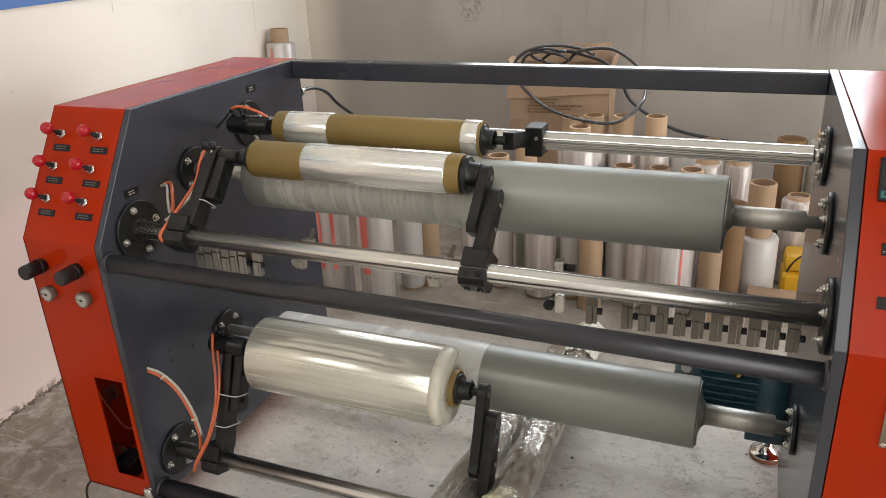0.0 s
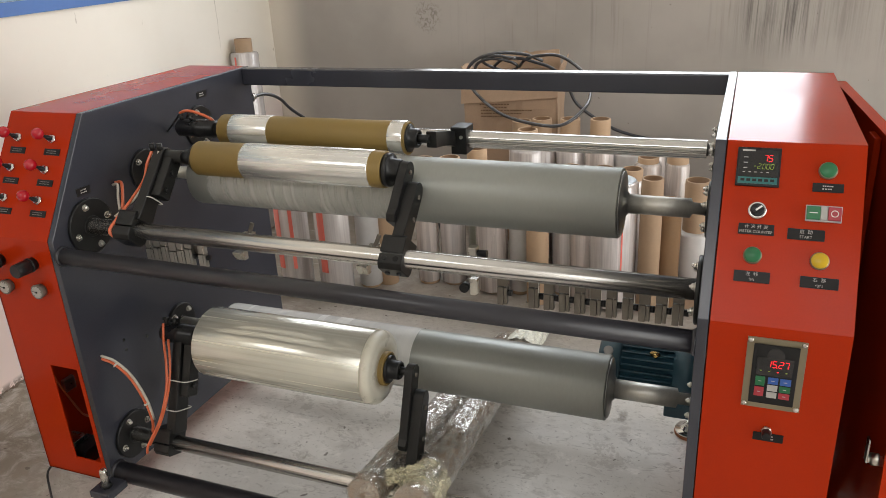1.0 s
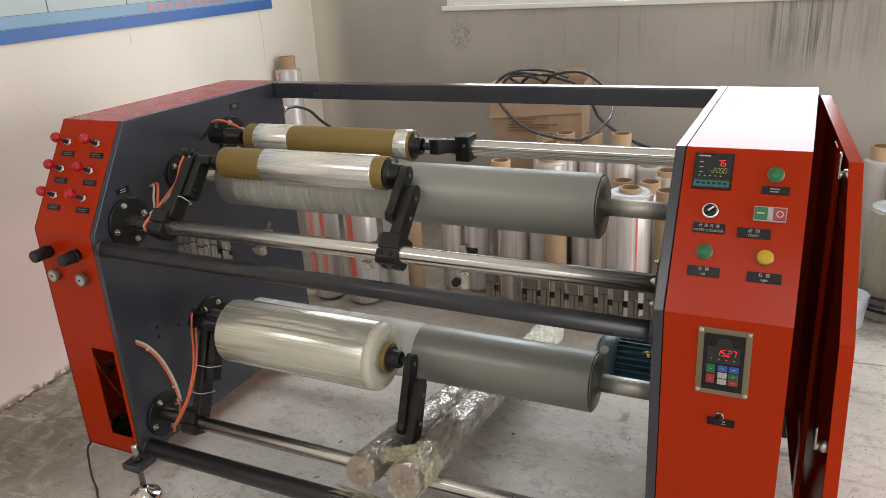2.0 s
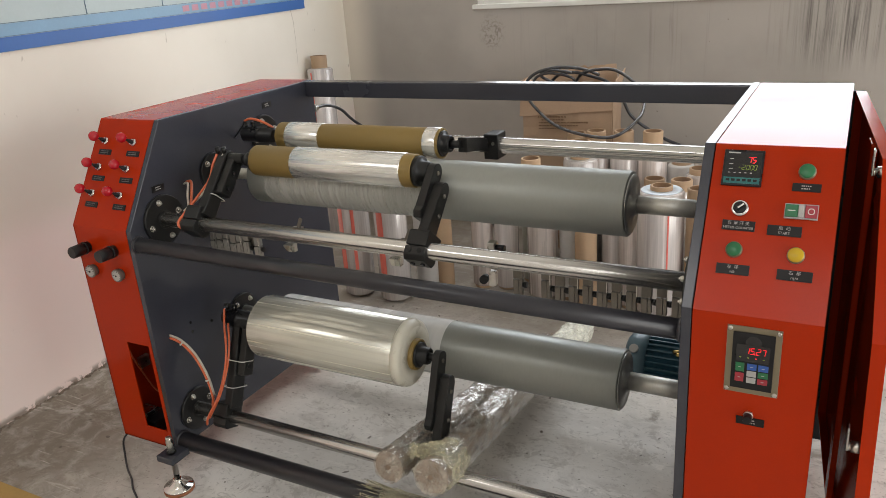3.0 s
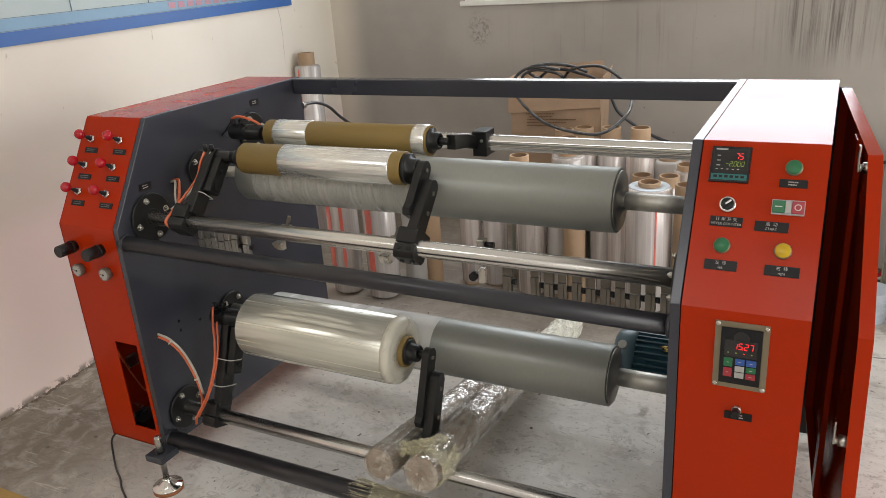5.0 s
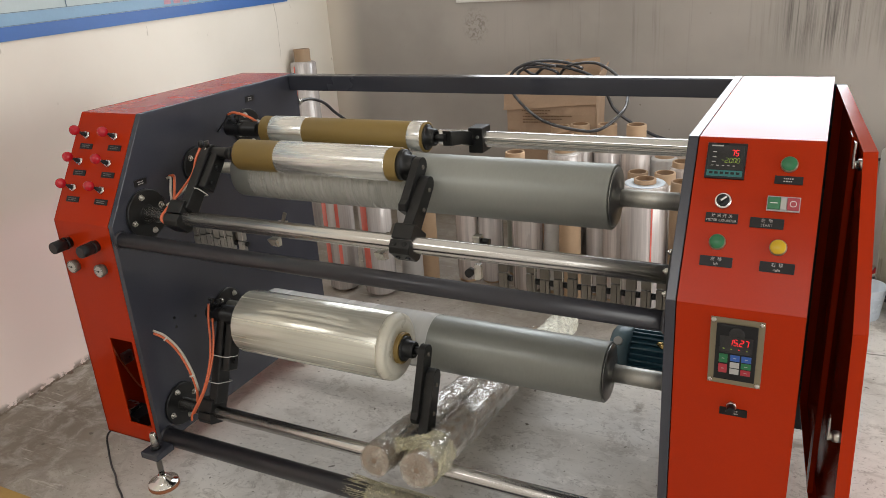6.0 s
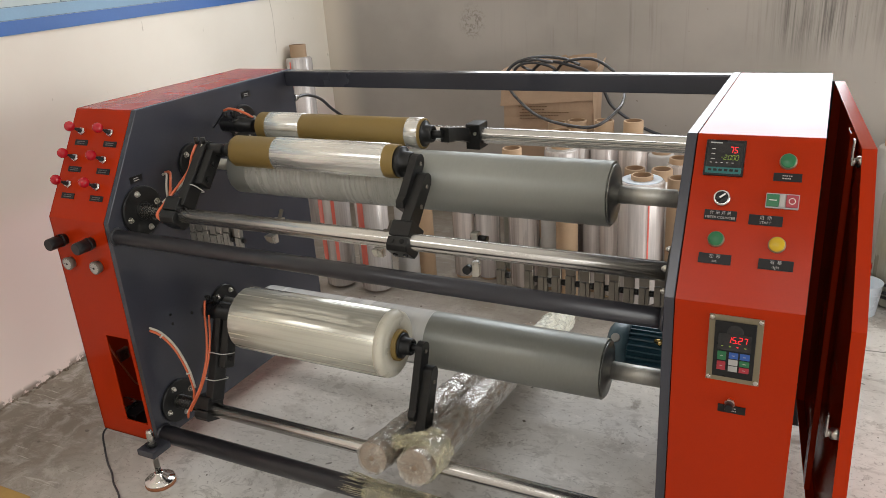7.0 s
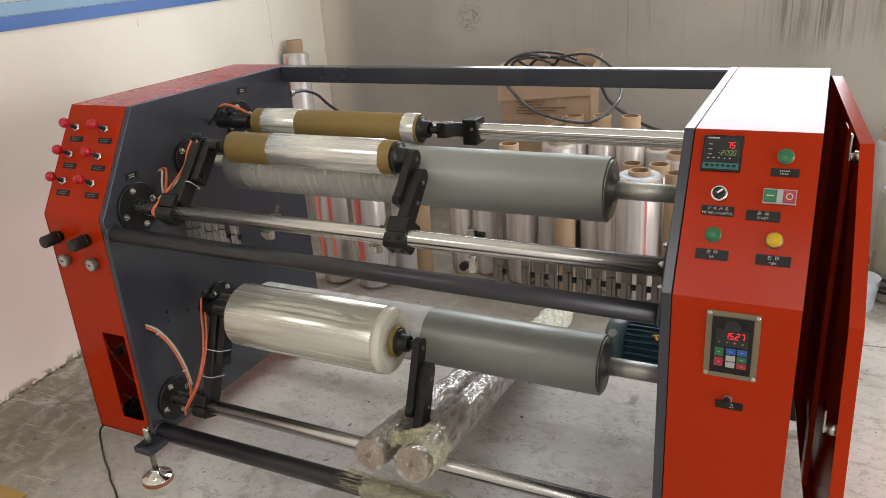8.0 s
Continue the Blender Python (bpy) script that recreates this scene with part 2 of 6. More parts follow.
def concrete():
    m, n, l, p = node_chain("worn_concrete")
    vec = n.new("ShaderNodeTexCoord").outputs["Object"]
    a, b = noise_node(n, l, vec, 1.6, 6, 0.6, 0.4), noise_node(n, l, vec, 9, 6, 0.65, 0.3)
    c = noise_node(n, l, vec, 70, 4)
    trowel = noise_node(n, l, mapped(n, l, vec, (1.6, 2.6, 1)), 4.5, 6, 0.65, 0.9)
    col = blend(n, l, span(n, l, a, 0.35, 0.65), (0.54, 0.515, 0.48), (0.70, 0.675, 0.635))
    col = blend(n, l, span(n, l, trowel, 0.50, 0.72, 0, 0.7), col, (0.40, 0.37, 0.335))
    col = blend(n, l, span(n, l, b, 0.58, 0.74), col, (0.32, 0.29, 0.255))
    pale = blend(n, l, span(n, l, b, 0.44, 0.30), col, (0.70, 0.67, 0.63))
    col = blend(n, l, span(n, l, c, 0.60, 0.72, 0, 0.6), pale, (0.17, 0.155, 0.14))
    # trodden dirt along the foot of the wall on the left
    sep = n.new("ShaderNodeSeparateXYZ")
    l.new(vec, sep.inputs[0])
    edge = span(n, l, sep.outputs["X"], 0.15, -0.60)
    col = blend(n, l, times(n, l, edge, span(n, l, noise_node(n, l, vec, 11, 8, 0.7, 0.6), 0.34, 0.56, 0.58, 0.97)), col, (0.17, 0.145, 0.11))
    # dirt and the shade among the standing rolls, both put into the colour
    grime_shade = times(n, l, span(n, l, sep.outputs["Y"], 0.85, 1.40), span(n, l, sep.outputs["X"], 1.75, 1.45), span(n, l, noise_node(n, l, vec, 5, 8, 0.7, 0.6), 0.30, 0.60, 0.45, 0.85))
    col = blend(n, l, grime_shade, col, (0.25, 0.215, 0.18))
    # a joint in the slab to the right of the machine, and hairline scratches
    wob = n.new("ShaderNodeMath")
    wob.operation = "MULTIPLY_ADD"
    l.new(noise_node(n, l, vec, 5, 4), wob.inputs[0])
    wob.inputs[1].default_value = 0.06
    l.new(sep.outputs["Y"], wob.inputs[2])
    gap = n.new("ShaderNodeMath")
    gap.operation = "SUBTRACT"
    l.new(wob.outputs[0], gap.inputs[0])
    gap.inputs[1].default_value = 1.415
    ab = n.new("ShaderNodeMath")
    ab.operation = "ABSOLUTE"
    l.new(gap.outputs[0], ab.inputs[0])
    col = blend(n, l, times(n, l, span(n, l, ab.outputs[0], 0.006, 0.002, 0, 0.8), span(n, l, sep.outputs["X"], 1.75, 1.85)), col, (0.12, 0.105, 0.09))
    scr = noise_node(n, l, mapped(n, l, vec, (14, 30, 1)), 1.0, 5, 0.7, 1.5)
    col = blend(n, l, span(n, l, scr, 0.57, 0.64, 0, 0.40), col, (0.24, 0.22, 0.195))
    pit = noise_node(n, l, vec, 30, 5, 0.7, 0.5)
    col = blend(n, l, span(n, l, pit, 0.60, 0.70, 0, 0.55), col, (0.26, 0.235, 0.205))
    # darker brown blotches at random over the slab
    patch = noise_node(n, l, vec, 2.4, 4, 0.6, 0.8)
    col = blend(n, l, span(n, l, patch, 0.57, 0.68, 0, 0.45), col, (0.27, 0.235, 0.195))
    # chipped skin of the slab, pale scuffs and dark drops
    chip = noise_node(n, l, vec, 6.5, 9, 0.75, 0.35)
    col = blend(n, l, span(n, l, chip, 0.575, 0.590, 0, 0.40), col, (0.30, 0.27, 0.235))
    scuff = noise_node(n, l, mapped(n, l, vec, (3, 40, 1)), 1.0, 6, 0.7, 0.6)
    col = blend(n, l, span(n, l, scuff, 0.60, 0.66, 0, 0.35), col, (0.72, 0.69, 0.64))
    drop = noise_node(n, l, vec, 26, 2, 0.4, 0.2)
    col = blend(n, l, span(n, l, drop, 0.735, 0.755, 0, 0.8), col, (0.10, 0.085, 0.07))
    l.new(col, p.inputs["Base Color"])
    l.new(span(n, l, a, 0.3, 0.7, 0.45, 0.75), p.inputs["Roughness"])
    bp = n.new("ShaderNodeBump")
    bp.inputs["Strength"].default_value, bp.inputs["Distance"].default_value = 0.6, 0.008
    l.new(b, bp.inputs["Height"])
    l.new(bp.outputs["Normal"], p.inputs["Normal"])
    return m


def plaster_back():
    """Grey plaster with rain streaks under the window and a mould patch."""
    m, n, l, p = node_chain("streaked_plaster")
    vec = n.new("ShaderNodeTexCoord").outputs["Object"]
    sep = n.new("ShaderNodeSeparateXYZ")
    l.new(vec, sep.inputs[0])
    X, Z = sep.outputs["X"], sep.outputs["Z"]
    a, b = noise_node(n, l, vec, 1.3, 5), noise_node(n, l, vec, 14, 5, 0.6)
    col = blend(n, l, span(n, l, a, 0.35, 0.65), (0.345, 0.317, 0.287), (0.42, 0.386, 0.352))
    # paler cream towards the corner: light bounced off the side wall, painted in
    col = blend(n, l, span(n, l, X, -0.78, -1.0, 0, 0.8), col, (0.74, 0.68, 0.59))
    streak = noise_node(n, l, mapped(n, l, vec, (26, 1, 1.1)), 1.0, 5, 0.6, 0.3)
    fine = noise_node(n, l, mapped(n, l, vec, (60, 1, 1.5)), 1.0, 6, 0.7, 0.25)
    topz = span(n, l, Z, 0.80, 1.22)
    col = blend(n, l, times(n, l, span(n, l, streak, 0.54, 0.72, 0, 0.55), span(n, l, Z, 0.70, 1.25), span(n, l, X, -0.1, 0.3)), col, (0.20, 0.175, 0.155))
    dark = times(n, l, span(n, l, X, 1.48, 1.62), span(n, l, X, 2.05, 1.78), span(n, l, Z, 0.86, 1.08))
    col = blend(n, l, times(n, l, dark, span(n, l, fine, 0.40, 0.66, 0, 0.8)), col, (0.085, 0.075, 0.07))
    far = times(n, l, span(n, l, X, 1.9, 2.3), topz, span(n, l, fine, 0.42, 0.64, 0, 0.75))
    col = blend(n, l, far, col, (0.15, 0.13, 0.12))
    d = n.new("ShaderNodeVectorMath")
    d.operation = "DISTANCE"
    l.new(mapped(n, l, vec, (1, 0, 0.8)), d.inputs[0])
    d.inputs[1].default_value = (-0.045, 0, 1.12 * 0.8)
    spot = times(n, l, span(n, l, d.outputs["Value"], 0.10, 0.03), span(n, l, noise_node(n, l, vec, 42, 4, 0.7, 1.0), 0.46, 0.62, 0, 0.6))
    col = blend(n, l, spot, col, (0.14, 0.115, 0.09))
    speck = noise_node(n, l, vec, 34, 2, 0.5)
    col = blend(n, l, span(n, l, speck, 0.735, 0.76, 0, 0.8), col, (0.13, 0.10, 0.08))
    l.new(col, p.inputs["Base Color"])
    p.inputs["Roughness"].default_value = 0.8
    bp = n.new("ShaderNodeBump")
    bp.inputs["Strength"].default_value, bp.inputs["Distance"].default_value = 0.2, 0.004
    l.new(b, bp.inputs["Height"])
    l.new(bp.outputs["Normal"], p.inputs["Normal"])
    return m


def plaster_side():
    m, n, l, p = node_chain("cream_wall_paint")
    vec = n.new("ShaderNodeTexCoord").outputs["Object"]
    sep = n.new("ShaderNodeSeparateXYZ")
    l.new(vec, sep.inputs[0])
    a, b = noise_node(n, l, vec, 1.1, 5), noise_node(n, l, vec, 20, 5, 0.6)
    col = blend(n, l, span(n, l, a, 0.3, 0.7), (0.77, 0.718, 0.635), (0.83, 0.782, 0.705))
    # old pink dado paint
    col = blend(n, l, span(n, l, sep.outputs["Z"], 0.78, 0.60), col, (0.90, 0.785, 0.74))
    speck = noise_node(n, l, mapped(n, l, vec, (1, 1, 0.5)), 24, 2, 0.5)
    col = blend(n, l, span(n, l, speck, 0.73, 0.77, 0, 0.5), col, (0.30, 0.24, 0.18))
    # a hairline crack near the corner
    wob = n.new("ShaderNodeMath")
    wob.operation = "MULTIPLY_ADD"
    l.new(noise_node(n, l, vec, 7, 4), wob.inputs[0])
    wob.inputs[1].default_value = 0.05
    l.new(sep.outputs["Y"], wob.inputs[2])
    off = n.new("ShaderNodeMath")
    off.operation = "SUBTRACT"
    l.new(wob.outputs[0], off.inputs[0])
    off.inputs[1].default_value = 2.005
    ab = n.new("ShaderNodeMath")
    ab.operation = "ABSOLUTE"
    l.new(off.outputs[0], ab.inputs[0])
    col = blend(n, l, times(n, l, span(n, l, ab.outputs[0], 0.0035, 0.001, 0, 0.6), span(n, l, sep.outputs["Z"], 0.98, 1.10)), col, (0.36, 0.31, 0.25))
    flake = times(n, l, span(n, l, sep.outputs["Z"], 0.036, 0.010), span(n, l, b, 0.47, 0.53))
    col = blend(n, l, flake, col, (0.33, 0.28, 0.24))
    l.new(col, p.inputs["Base Color"])
    p.inputs["Roughness"].default_value = 0.6
    bp = n.new("ShaderNodeBump")
    bp.inputs["Strength"].default_value, bp.inputs["Distance"].default_value = 0.15, 0.004
    l.new(b, bp.inputs["Height"])
    l.new(bp.outputs["Normal"], p.inputs["Normal"])
    return m


CONCRETE, BACKWALL, SIDEWALL = concrete(), plaster_back(), plaster_side()
PLAINWALL = mat("plain_plaster", (0.62, 0.59, 0.54), 0.8, vary=0.08, scale=2, bump=0.05)


# ---- mesh helpers ----
def box(bm, x0, x1, y0, y1, z0, z1, bevel=0.0, m=None):
    vs = [bm.verts.new((x, y, z)) for x in (x0, x1) for y in (y0, y1) for z in (z0, z1)]
    for idx in ((0, 1, 3, 2), (4, 6, 7, 5), (0, 4, 5, 1), (2, 3, 7, 6), (0, 2, 6, 4), (1, 5, 7, 3)):
        bm.faces.new([vs[i] for i in idx])
    if bevel:
        es = list({e for v in vs for e in v.link_edges})
        r = bmesh.ops.bevel(bm, geom=es, offset=bevel, segments=2, affect="EDGES", profile=0.5)
        vs = list({v for f in r["faces"] for v in f.verts} | {v for v in vs if v.is_valid})
    if m is not None:
        bmesh.ops.transform(bm, matrix=m, verts=vs)
    return bm


def lathe(bm, p0, p1, prof, seg=40, close=False):
    """Turns (distance along p0-p1, radius) about that line; the ends are capped unless close joins them."""
    p0, p1 = Vector(p0), Vector(p1)
    d = (p1 - p0).normalized()
    u = d.orthogonal().normalized()
    w = d.cross(u)
    rings = []
    for s, r in prof:
        rings.append([bm.verts.new(p0 + d * s + (u * math.cos(2 * math.pi * i / seg) + w * math.sin(2 * math.pi * i / seg)) * r) for i in range(seg)])
    pairs = list(zip(rings, rings[1:])) + ([(rings[-1], rings[0])] if close else [])
    for a, b in pairs:
        for i in range(seg):
            f = bm.faces.new((a[i], a[(i + 1) % seg], b[(i + 1) % seg], b[i]))
            f.smooth = True
    if not close:
        bm.faces.new(rings[0][::-1])
        bm.faces.new(rings[-1])
    return bm


def cyl(bm, p0, p1, r, r1=None, seg=40, bev=0.0):
    L = (Vector(p1) - Vector(p0)).length
    r1 = r if r1 is None else r1
    prof = [(0, r), (L, r1)] if not bev else [(0, r - bev), (bev * 0.3, r - bev * 0.3), (bev, r), (L - bev, r1), (L - bev * 0.3, r1 - bev * 0.3), (L, r1 - bev)]
    return lathe(bm, p0, p1, prof, seg)


def pipe(bm, p0, p1, r, ri, seg=40):
    """A hollow tube, open at both ends."""
    L = (Vector(p1) - Vector(p0)).length
    e = min(0.002, (r - ri) * 0.3)
    return lathe(bm, p0, p1, [(0, ri), (0, r - e), (e, r), (L - e, r), (L, r - e), (L, ri)], seg, close=True)


def prism(bm, poly, x0, x1, bevel=0.0):
    """A (y, z) outline drawn out along x."""
    a = [bm.verts.new((x0, y, z)) for y, z in poly]
    b = [bm.verts.new((x1, y, z)) for y, z in poly]
    k = len(poly)
    bm.faces.new(a[::-1])
    bm.faces.new(b)
    for i in range(k):
        bm.faces.new((a[i], a[(i + 1) % k], b[(i + 1) % k], b[i]))
    if bevel:
        es = list({e for v in a + b for e in v.link_edges})
        bmesh.ops.bevel(bm, geom=es, offset=bevel, segments=2, affect="EDGES", profile=0.5)
    return bm


def hexbolt(bm, p, d, r=0.007, h=0.007):
    p, d = Vector(p), Vector(d).normalized()
    lathe(bm, p, p + d * 0.01, [(0, r * 1.35), (0.0015, r * 1.35)], 14)
    lathe(bm, p, p + d * 0.01, [(0.0015, r), (h, r), (h + 0.0015, r * 0.8)], 6)
    lathe(bm, p, p + d * 0.02, [(h, r * 0.5), (h + 0.005, r * 0.45)], 8)


def sweep(bm, pts, r, seg=8, sub=6):
    """A round hose through a few points."""
    pts = [Vector(p) for p in pts]
    full = []
    P = [pts[0] * 2 - pts[1]] + pts + [pts[-1] * 2 - pts[-2]]
    for i in range(1, len(P) - 2):
        for k in range(sub):
            t = k / sub
            a, b, c, d = P[i - 1], P[i], P[i + 1], P[i + 2]
            full.append(0.5 * (2 * b + (c - a) * t + (2 * a - 5 * b + 4 * c - d) * t * t + (3 * b - a - 3 * c + d) * t ** 3))
    full.append(pts[-1])
    rings, u = [], None
    for i, p in enumerate(full):
        d = (full[min(i + 1, len(full) - 1)] - full[max(i - 1, 0)]).normalized()
        u = d.orthogonal().normalized() if u is None else (u - d * u.dot(d)).normalized()
        w = d.cross(u)
        rings.append([bm.verts.new(p + (u * math.cos(2 * math.pi * k / seg) + w * math.sin(2 * math.pi * k / seg)) * r) for k in range(seg)])
    for a, b in zip(rings, rings[1:]):
        for k in range(seg):
            bm.faces.new((a[k], a[(k + 1) % seg], b[(k + 1) % seg], b[k])).smooth = True
    bm.faces.new(rings[0][::-1])
    bm.faces.new(rings[-1])
    return bm


def B():
    return bmesh.new()


def part(name, bm, material, parent=None, label=""):
    """Links a bmesh, in world coordinates, as one mesh under a thing or a part."""
    base = Vector((0, 0, 0))
    up = parent
    while up is not None:
        base += up.location
        up = up.parent
    bmesh.ops.translate(bm, verts=bm.verts, vec=-base)
    bmesh.ops.recalc_face_normals(bm, faces=bm.faces)
    me = bpy.data.meshes.new(name)
    bm.to_mesh(me)
    bm.free()
    for m in material if isinstance(material, (list, tuple)) else [material]:
        me.materials.append(m)
    ob = new(name, me)
    ob.parent = parent
    if label:
        ob["label"] = label
    return ob


def thing(name, at, label, category, group="", kind=""):
    ob = new(name)
    ob.empty_display_size = 0.05
    ob.location = at
    return tagged(ob, label, category, group, kind)


def solo(name, bm, material, label, category, group="", kind=""):
    return tagged(part(name, bm, material), label, category, group, kind)


# ---- the room ----
LX0, LX1 = -0.885 + 0.059 * 3.5, -1.04     # the side wall is a little out of square: x at y = -3.6 and at the back wall
bm = B()
box(bm, -1.6, RIGHT_X + 0.25, FRONT_Y - 0.25, WALL_Y + 0.25, -0.12, 0.0)
solo("floor", bm, CONCRETE, "worn stained grey concrete floor with fine cracks", "floor", kind="structure")


def side_wall():
    bm = B()
    vs = []
    for z in (0.0, CEIL):
        vs.append([bm.verts.new(c) for c in ((LX0, FRONT_Y, z), (LX1, WALL_Y, z), (LX1 - 0.2, WALL_Y, z), (LX0 - 0.2, FRONT_Y, z))])
    bm.faces.new(vs[0])
    bm.faces.new(vs[1])
    for i in range(4):
        bm.faces.new((vs[0][i], vs[0][(i + 1) % 4], vs[1][(i + 1) % 4], vs[1][i]))
    solo("wall_west", bm, SIDEWALL, "cream painted wall, pink and flaking near the floor", "wall", kind="structure")


side_wall()


def wall_with_opening(name, axis, at0, at1, a0, a1, hole, material, label):
    """A wall between at0 and at1 on one axis, from a0 to a1 on the other, with one rectangular opening."""
    h0, h1, z0, z1 = hole
    bm = B()
    for p0, p1, q0, q1 in ((a0, h0, 0, CEIL), (h1, a1, 0, CEIL), (h0, h1, 0, z0), (h0, h1, z1, CEIL)):
        if q1 - q0 < 0.01:
            continue
        if axis == "y":
            box(bm, p0, p1, at0, at1, q0, q1)
        else:
            box(bm, at0, at1, p0, p1, q0, q1)
    bmesh.ops.remove_doubles(bm, verts=bm.verts, dist=0.0005)
    seen = {}
    for f in list(bm.faces):
        seen.setdefault(tuple(round(c, 3) for c in f.calc_center_median()), []).append(f)
    bmesh.ops.delete(bm, geom=[f for fs in seen.values() if len(fs) > 1 for f in fs], context="FACES_ONLY")
    solo(name, bm, material, label, "wall", kind="structure")


wall_with_opening("wall_north", "y", WALL_Y, WALL_Y + 0.2, -1.25, RIGHT_X + 0.2, WIN, BACKWALL, "grey-beige plaster wall with dark rain streaks and mould")
wall_with_opening("wall_east", "x", RIGHT_X, RIGHT_X + 0.2, FRONT_Y, WALL_Y, DOOR, PLAINWALL, "plain plaster wall with a wide doorway")
wall_with_opening("wall_south", "y", FRONT_Y - 0.2, FRONT_Y, -1.1, RIGHT_X + 0.2, REAR, PLAINWALL, "plain plaster wall with a window")
# ceiling out of view, kept white to bounce more light onto the roller tops
bm = B()
box(bm, -1.6, RIGHT_X + 0.2, FRONT_Y - 0.2, WALL_Y + 0.2, CEIL, CEIL + 0.15)
solo("ceiling", bm, mat("white_bounce_ceiling", (0.82, 0.81, 0.78), 0.8, vary=0.05, scale=2, bump=0.05), "plain ceiling out of view, white to bounce light down", "ceiling", kind="structure")


def window_frame(name, x0, x1, z0, z1, y):
    t = thing(name, ((x0 + x1) / 2, y, z0), "white painted window frame in the plaster wall", "window", kind="structure")
    for a, b, c, d in ((x0, x0 + 0.045, z0, z1), (x1 - 0.045, x1, z0, z1), (x0 + 0.045, x1 - 0.045, z1 - 0.045, z1), (x0 + 0.045, x1 - 0.045, z0, z0 + 0.045)):
        bm = B()
        box(bm, a, b, y, y + 0.05, c, d, 0.004)
        part("window_frame", bm, WHITE, t)
    bm = B()
    box(bm, x0 - 0.02, x1 + 0.02, y - 0.03, y + 0.0, z0 - 0.022, z0 + 0.004, 0.004)
    part("window_sill", bm, WHITE, t)


window_frame("window_1", *WIN, WALL_Y + 0.005)


def notice_board():
    wall_x = lambda y: -0.885 - 0.059 * (y + 0.1)
    y0, y1, z0, z1 = -0.9, 2.10, 1.318, 1.85
    t = thing("poster_board", (wall_x(y0), y0, z0), "large blue and pale grey printed board on the cream wall", "poster")
    place = Matrix.Translation((wall_x(y0), y0, z0)) @ Matrix.Rotation(math.atan(0.059), 4, "Z")
    L = y1 - y0
    pale = mat("pale_board_print", (0.42, 0.50, 0.52), 0.35, vary=0.06, scale=4, bump=0.0)
    mid = mat("light_blue_print", (0.21, 0.36, 0.52), 0.35, vary=0.08, scale=4, bump=0.0)
    deep = mat("blue_print", (0.045, 0.14, 0.42), 0.35, vary=0.08, scale=4, bump=0.0)
    line = mat("dark_line_print", (0.10, 0.16, 0.22), 0.4, vary=0.05, bump=0.0)
    pink = mat("faded_red_print", (0.48, 0.24, 0.30), 0.4, vary=0.1, bump=0.0)

    def strip(name, a, b, c, d, thick, material, label=""):
        bm = B()
        box(bm, 0.002, thick, a, b, c, d, m=place)
        part(name, bm, material, t, label)

    strip("board", 0, L, 0, z1 - z0, 0.010, pale)
    strip("blue_border", 0.001, L - 0.001, 0.001, 0.050, 0.0125, deep)
    strip("light_border", 0.001, L - 0.001, 0.052, 0.095, 0.0125, mid)
    for c in (0.051, 0.096):
        strip("rule", 0.001, L - 0.001, c, c + 0.002, 0.0132, line)
    for k in range(7):
        a = 0.22 + k * 0.42
        strip("rule", a, a + 0.0025, 0.098, z1 - z0 - 0.01, 0.0132, line)
    # lettering too faint to read
    for k in range(9):
        a = L - 0.98 + k * 0.062
        strip("print_bar", a, a + 0.042, 0.062, 0.088, 0.0135, pink)


notice_board()

# ---- the machine ----
XL, XR = 0.018, 1.553                      # inner faces of the two side plates
TOPZ, KY, KZ, BOT, BACK = 1.1375, -0.180, 0.852, 0.115, 0.745
CL, CR = -0.226, 1.806                     # outer faces of the two cabinets
SIDE = [(0.0, TOPZ), (KY, KZ), (KY, BOT), (BACK, BOT), (BACK, TOPZ)]
machine = thing("film_rewinding_machine", (0.78, 0.28, 0.0), "red and grey film rewinding machine standing on concrete floor", "machine")


def mpart(name, bm, material, label="", parent=None):
    return part(name, bm, material, parent or machine, label)


for x0, x1 in ((0.0, XL), (XR, XR + 0.02)):
    bm = B()
    prism(bm, SIDE, x0, x1, 0.0015)
    mpart("side_plate", bm, GREY, "dark grey painted steel side plate")


def inset(poly, k):
    c = (sum(p[0] for p in poly) / len(poly), sum(p[1] for p in poly) / len(poly))
    return [(y + k * (1 if y < c[0] else -1), z + k * (1 if z < c[1] else -1)) for y, z in poly]


def cabinet(x0, x1, name, open_side, window):
    """A hollow steel cabinet on a side plate: top, sloped front, front with or without an opening, one closed side or a back."""
    w = 0.004
    body = B()
    prism(body, [(0.0, TOPZ), (0.0, TOPZ - w), (BACK, TOPZ - w), (BACK, TOPZ)], x0, x1)
    prism(body, [(0.0, TOPZ), (KY, KZ), (KY + w, KZ), (w, TOPZ - w)], x0, x1)
    if window:
        a, b, c, d = window
        box(body, x0, a, KY, KY + w, BOT, KZ)
        box(body, b, x1, KY, KY + w, BOT, KZ)
        box(body, a, b, KY, KY + w, BOT, c)
        box(body, a, b, KY, KY + w, d, KZ)
    else:
        box(body, x0, x1, KY, KY + w, BOT, KZ)
    if open_side:
        box(body, x0, x1, BACK - w, BACK, BOT, TOPZ)
    box(body, x0, x1, KY, BACK, BOT, BOT + w)
    if not open_side:
        prism(body, SIDE, x0, x0 + w)
    bmesh.ops.remove_doubles(body, verts=body.verts, dist=0.0002)
    return mpart(name, body, RED, "glossy orange-red sheet steel cabinet")


left_cab = cabinet(CL, -0.001, "control_cabinet", False, (-0.108, -0.014, 0.175, 0.480))
right_cab = cabinet(XR + 0.0222, CR, "control_cabinet", True, None)

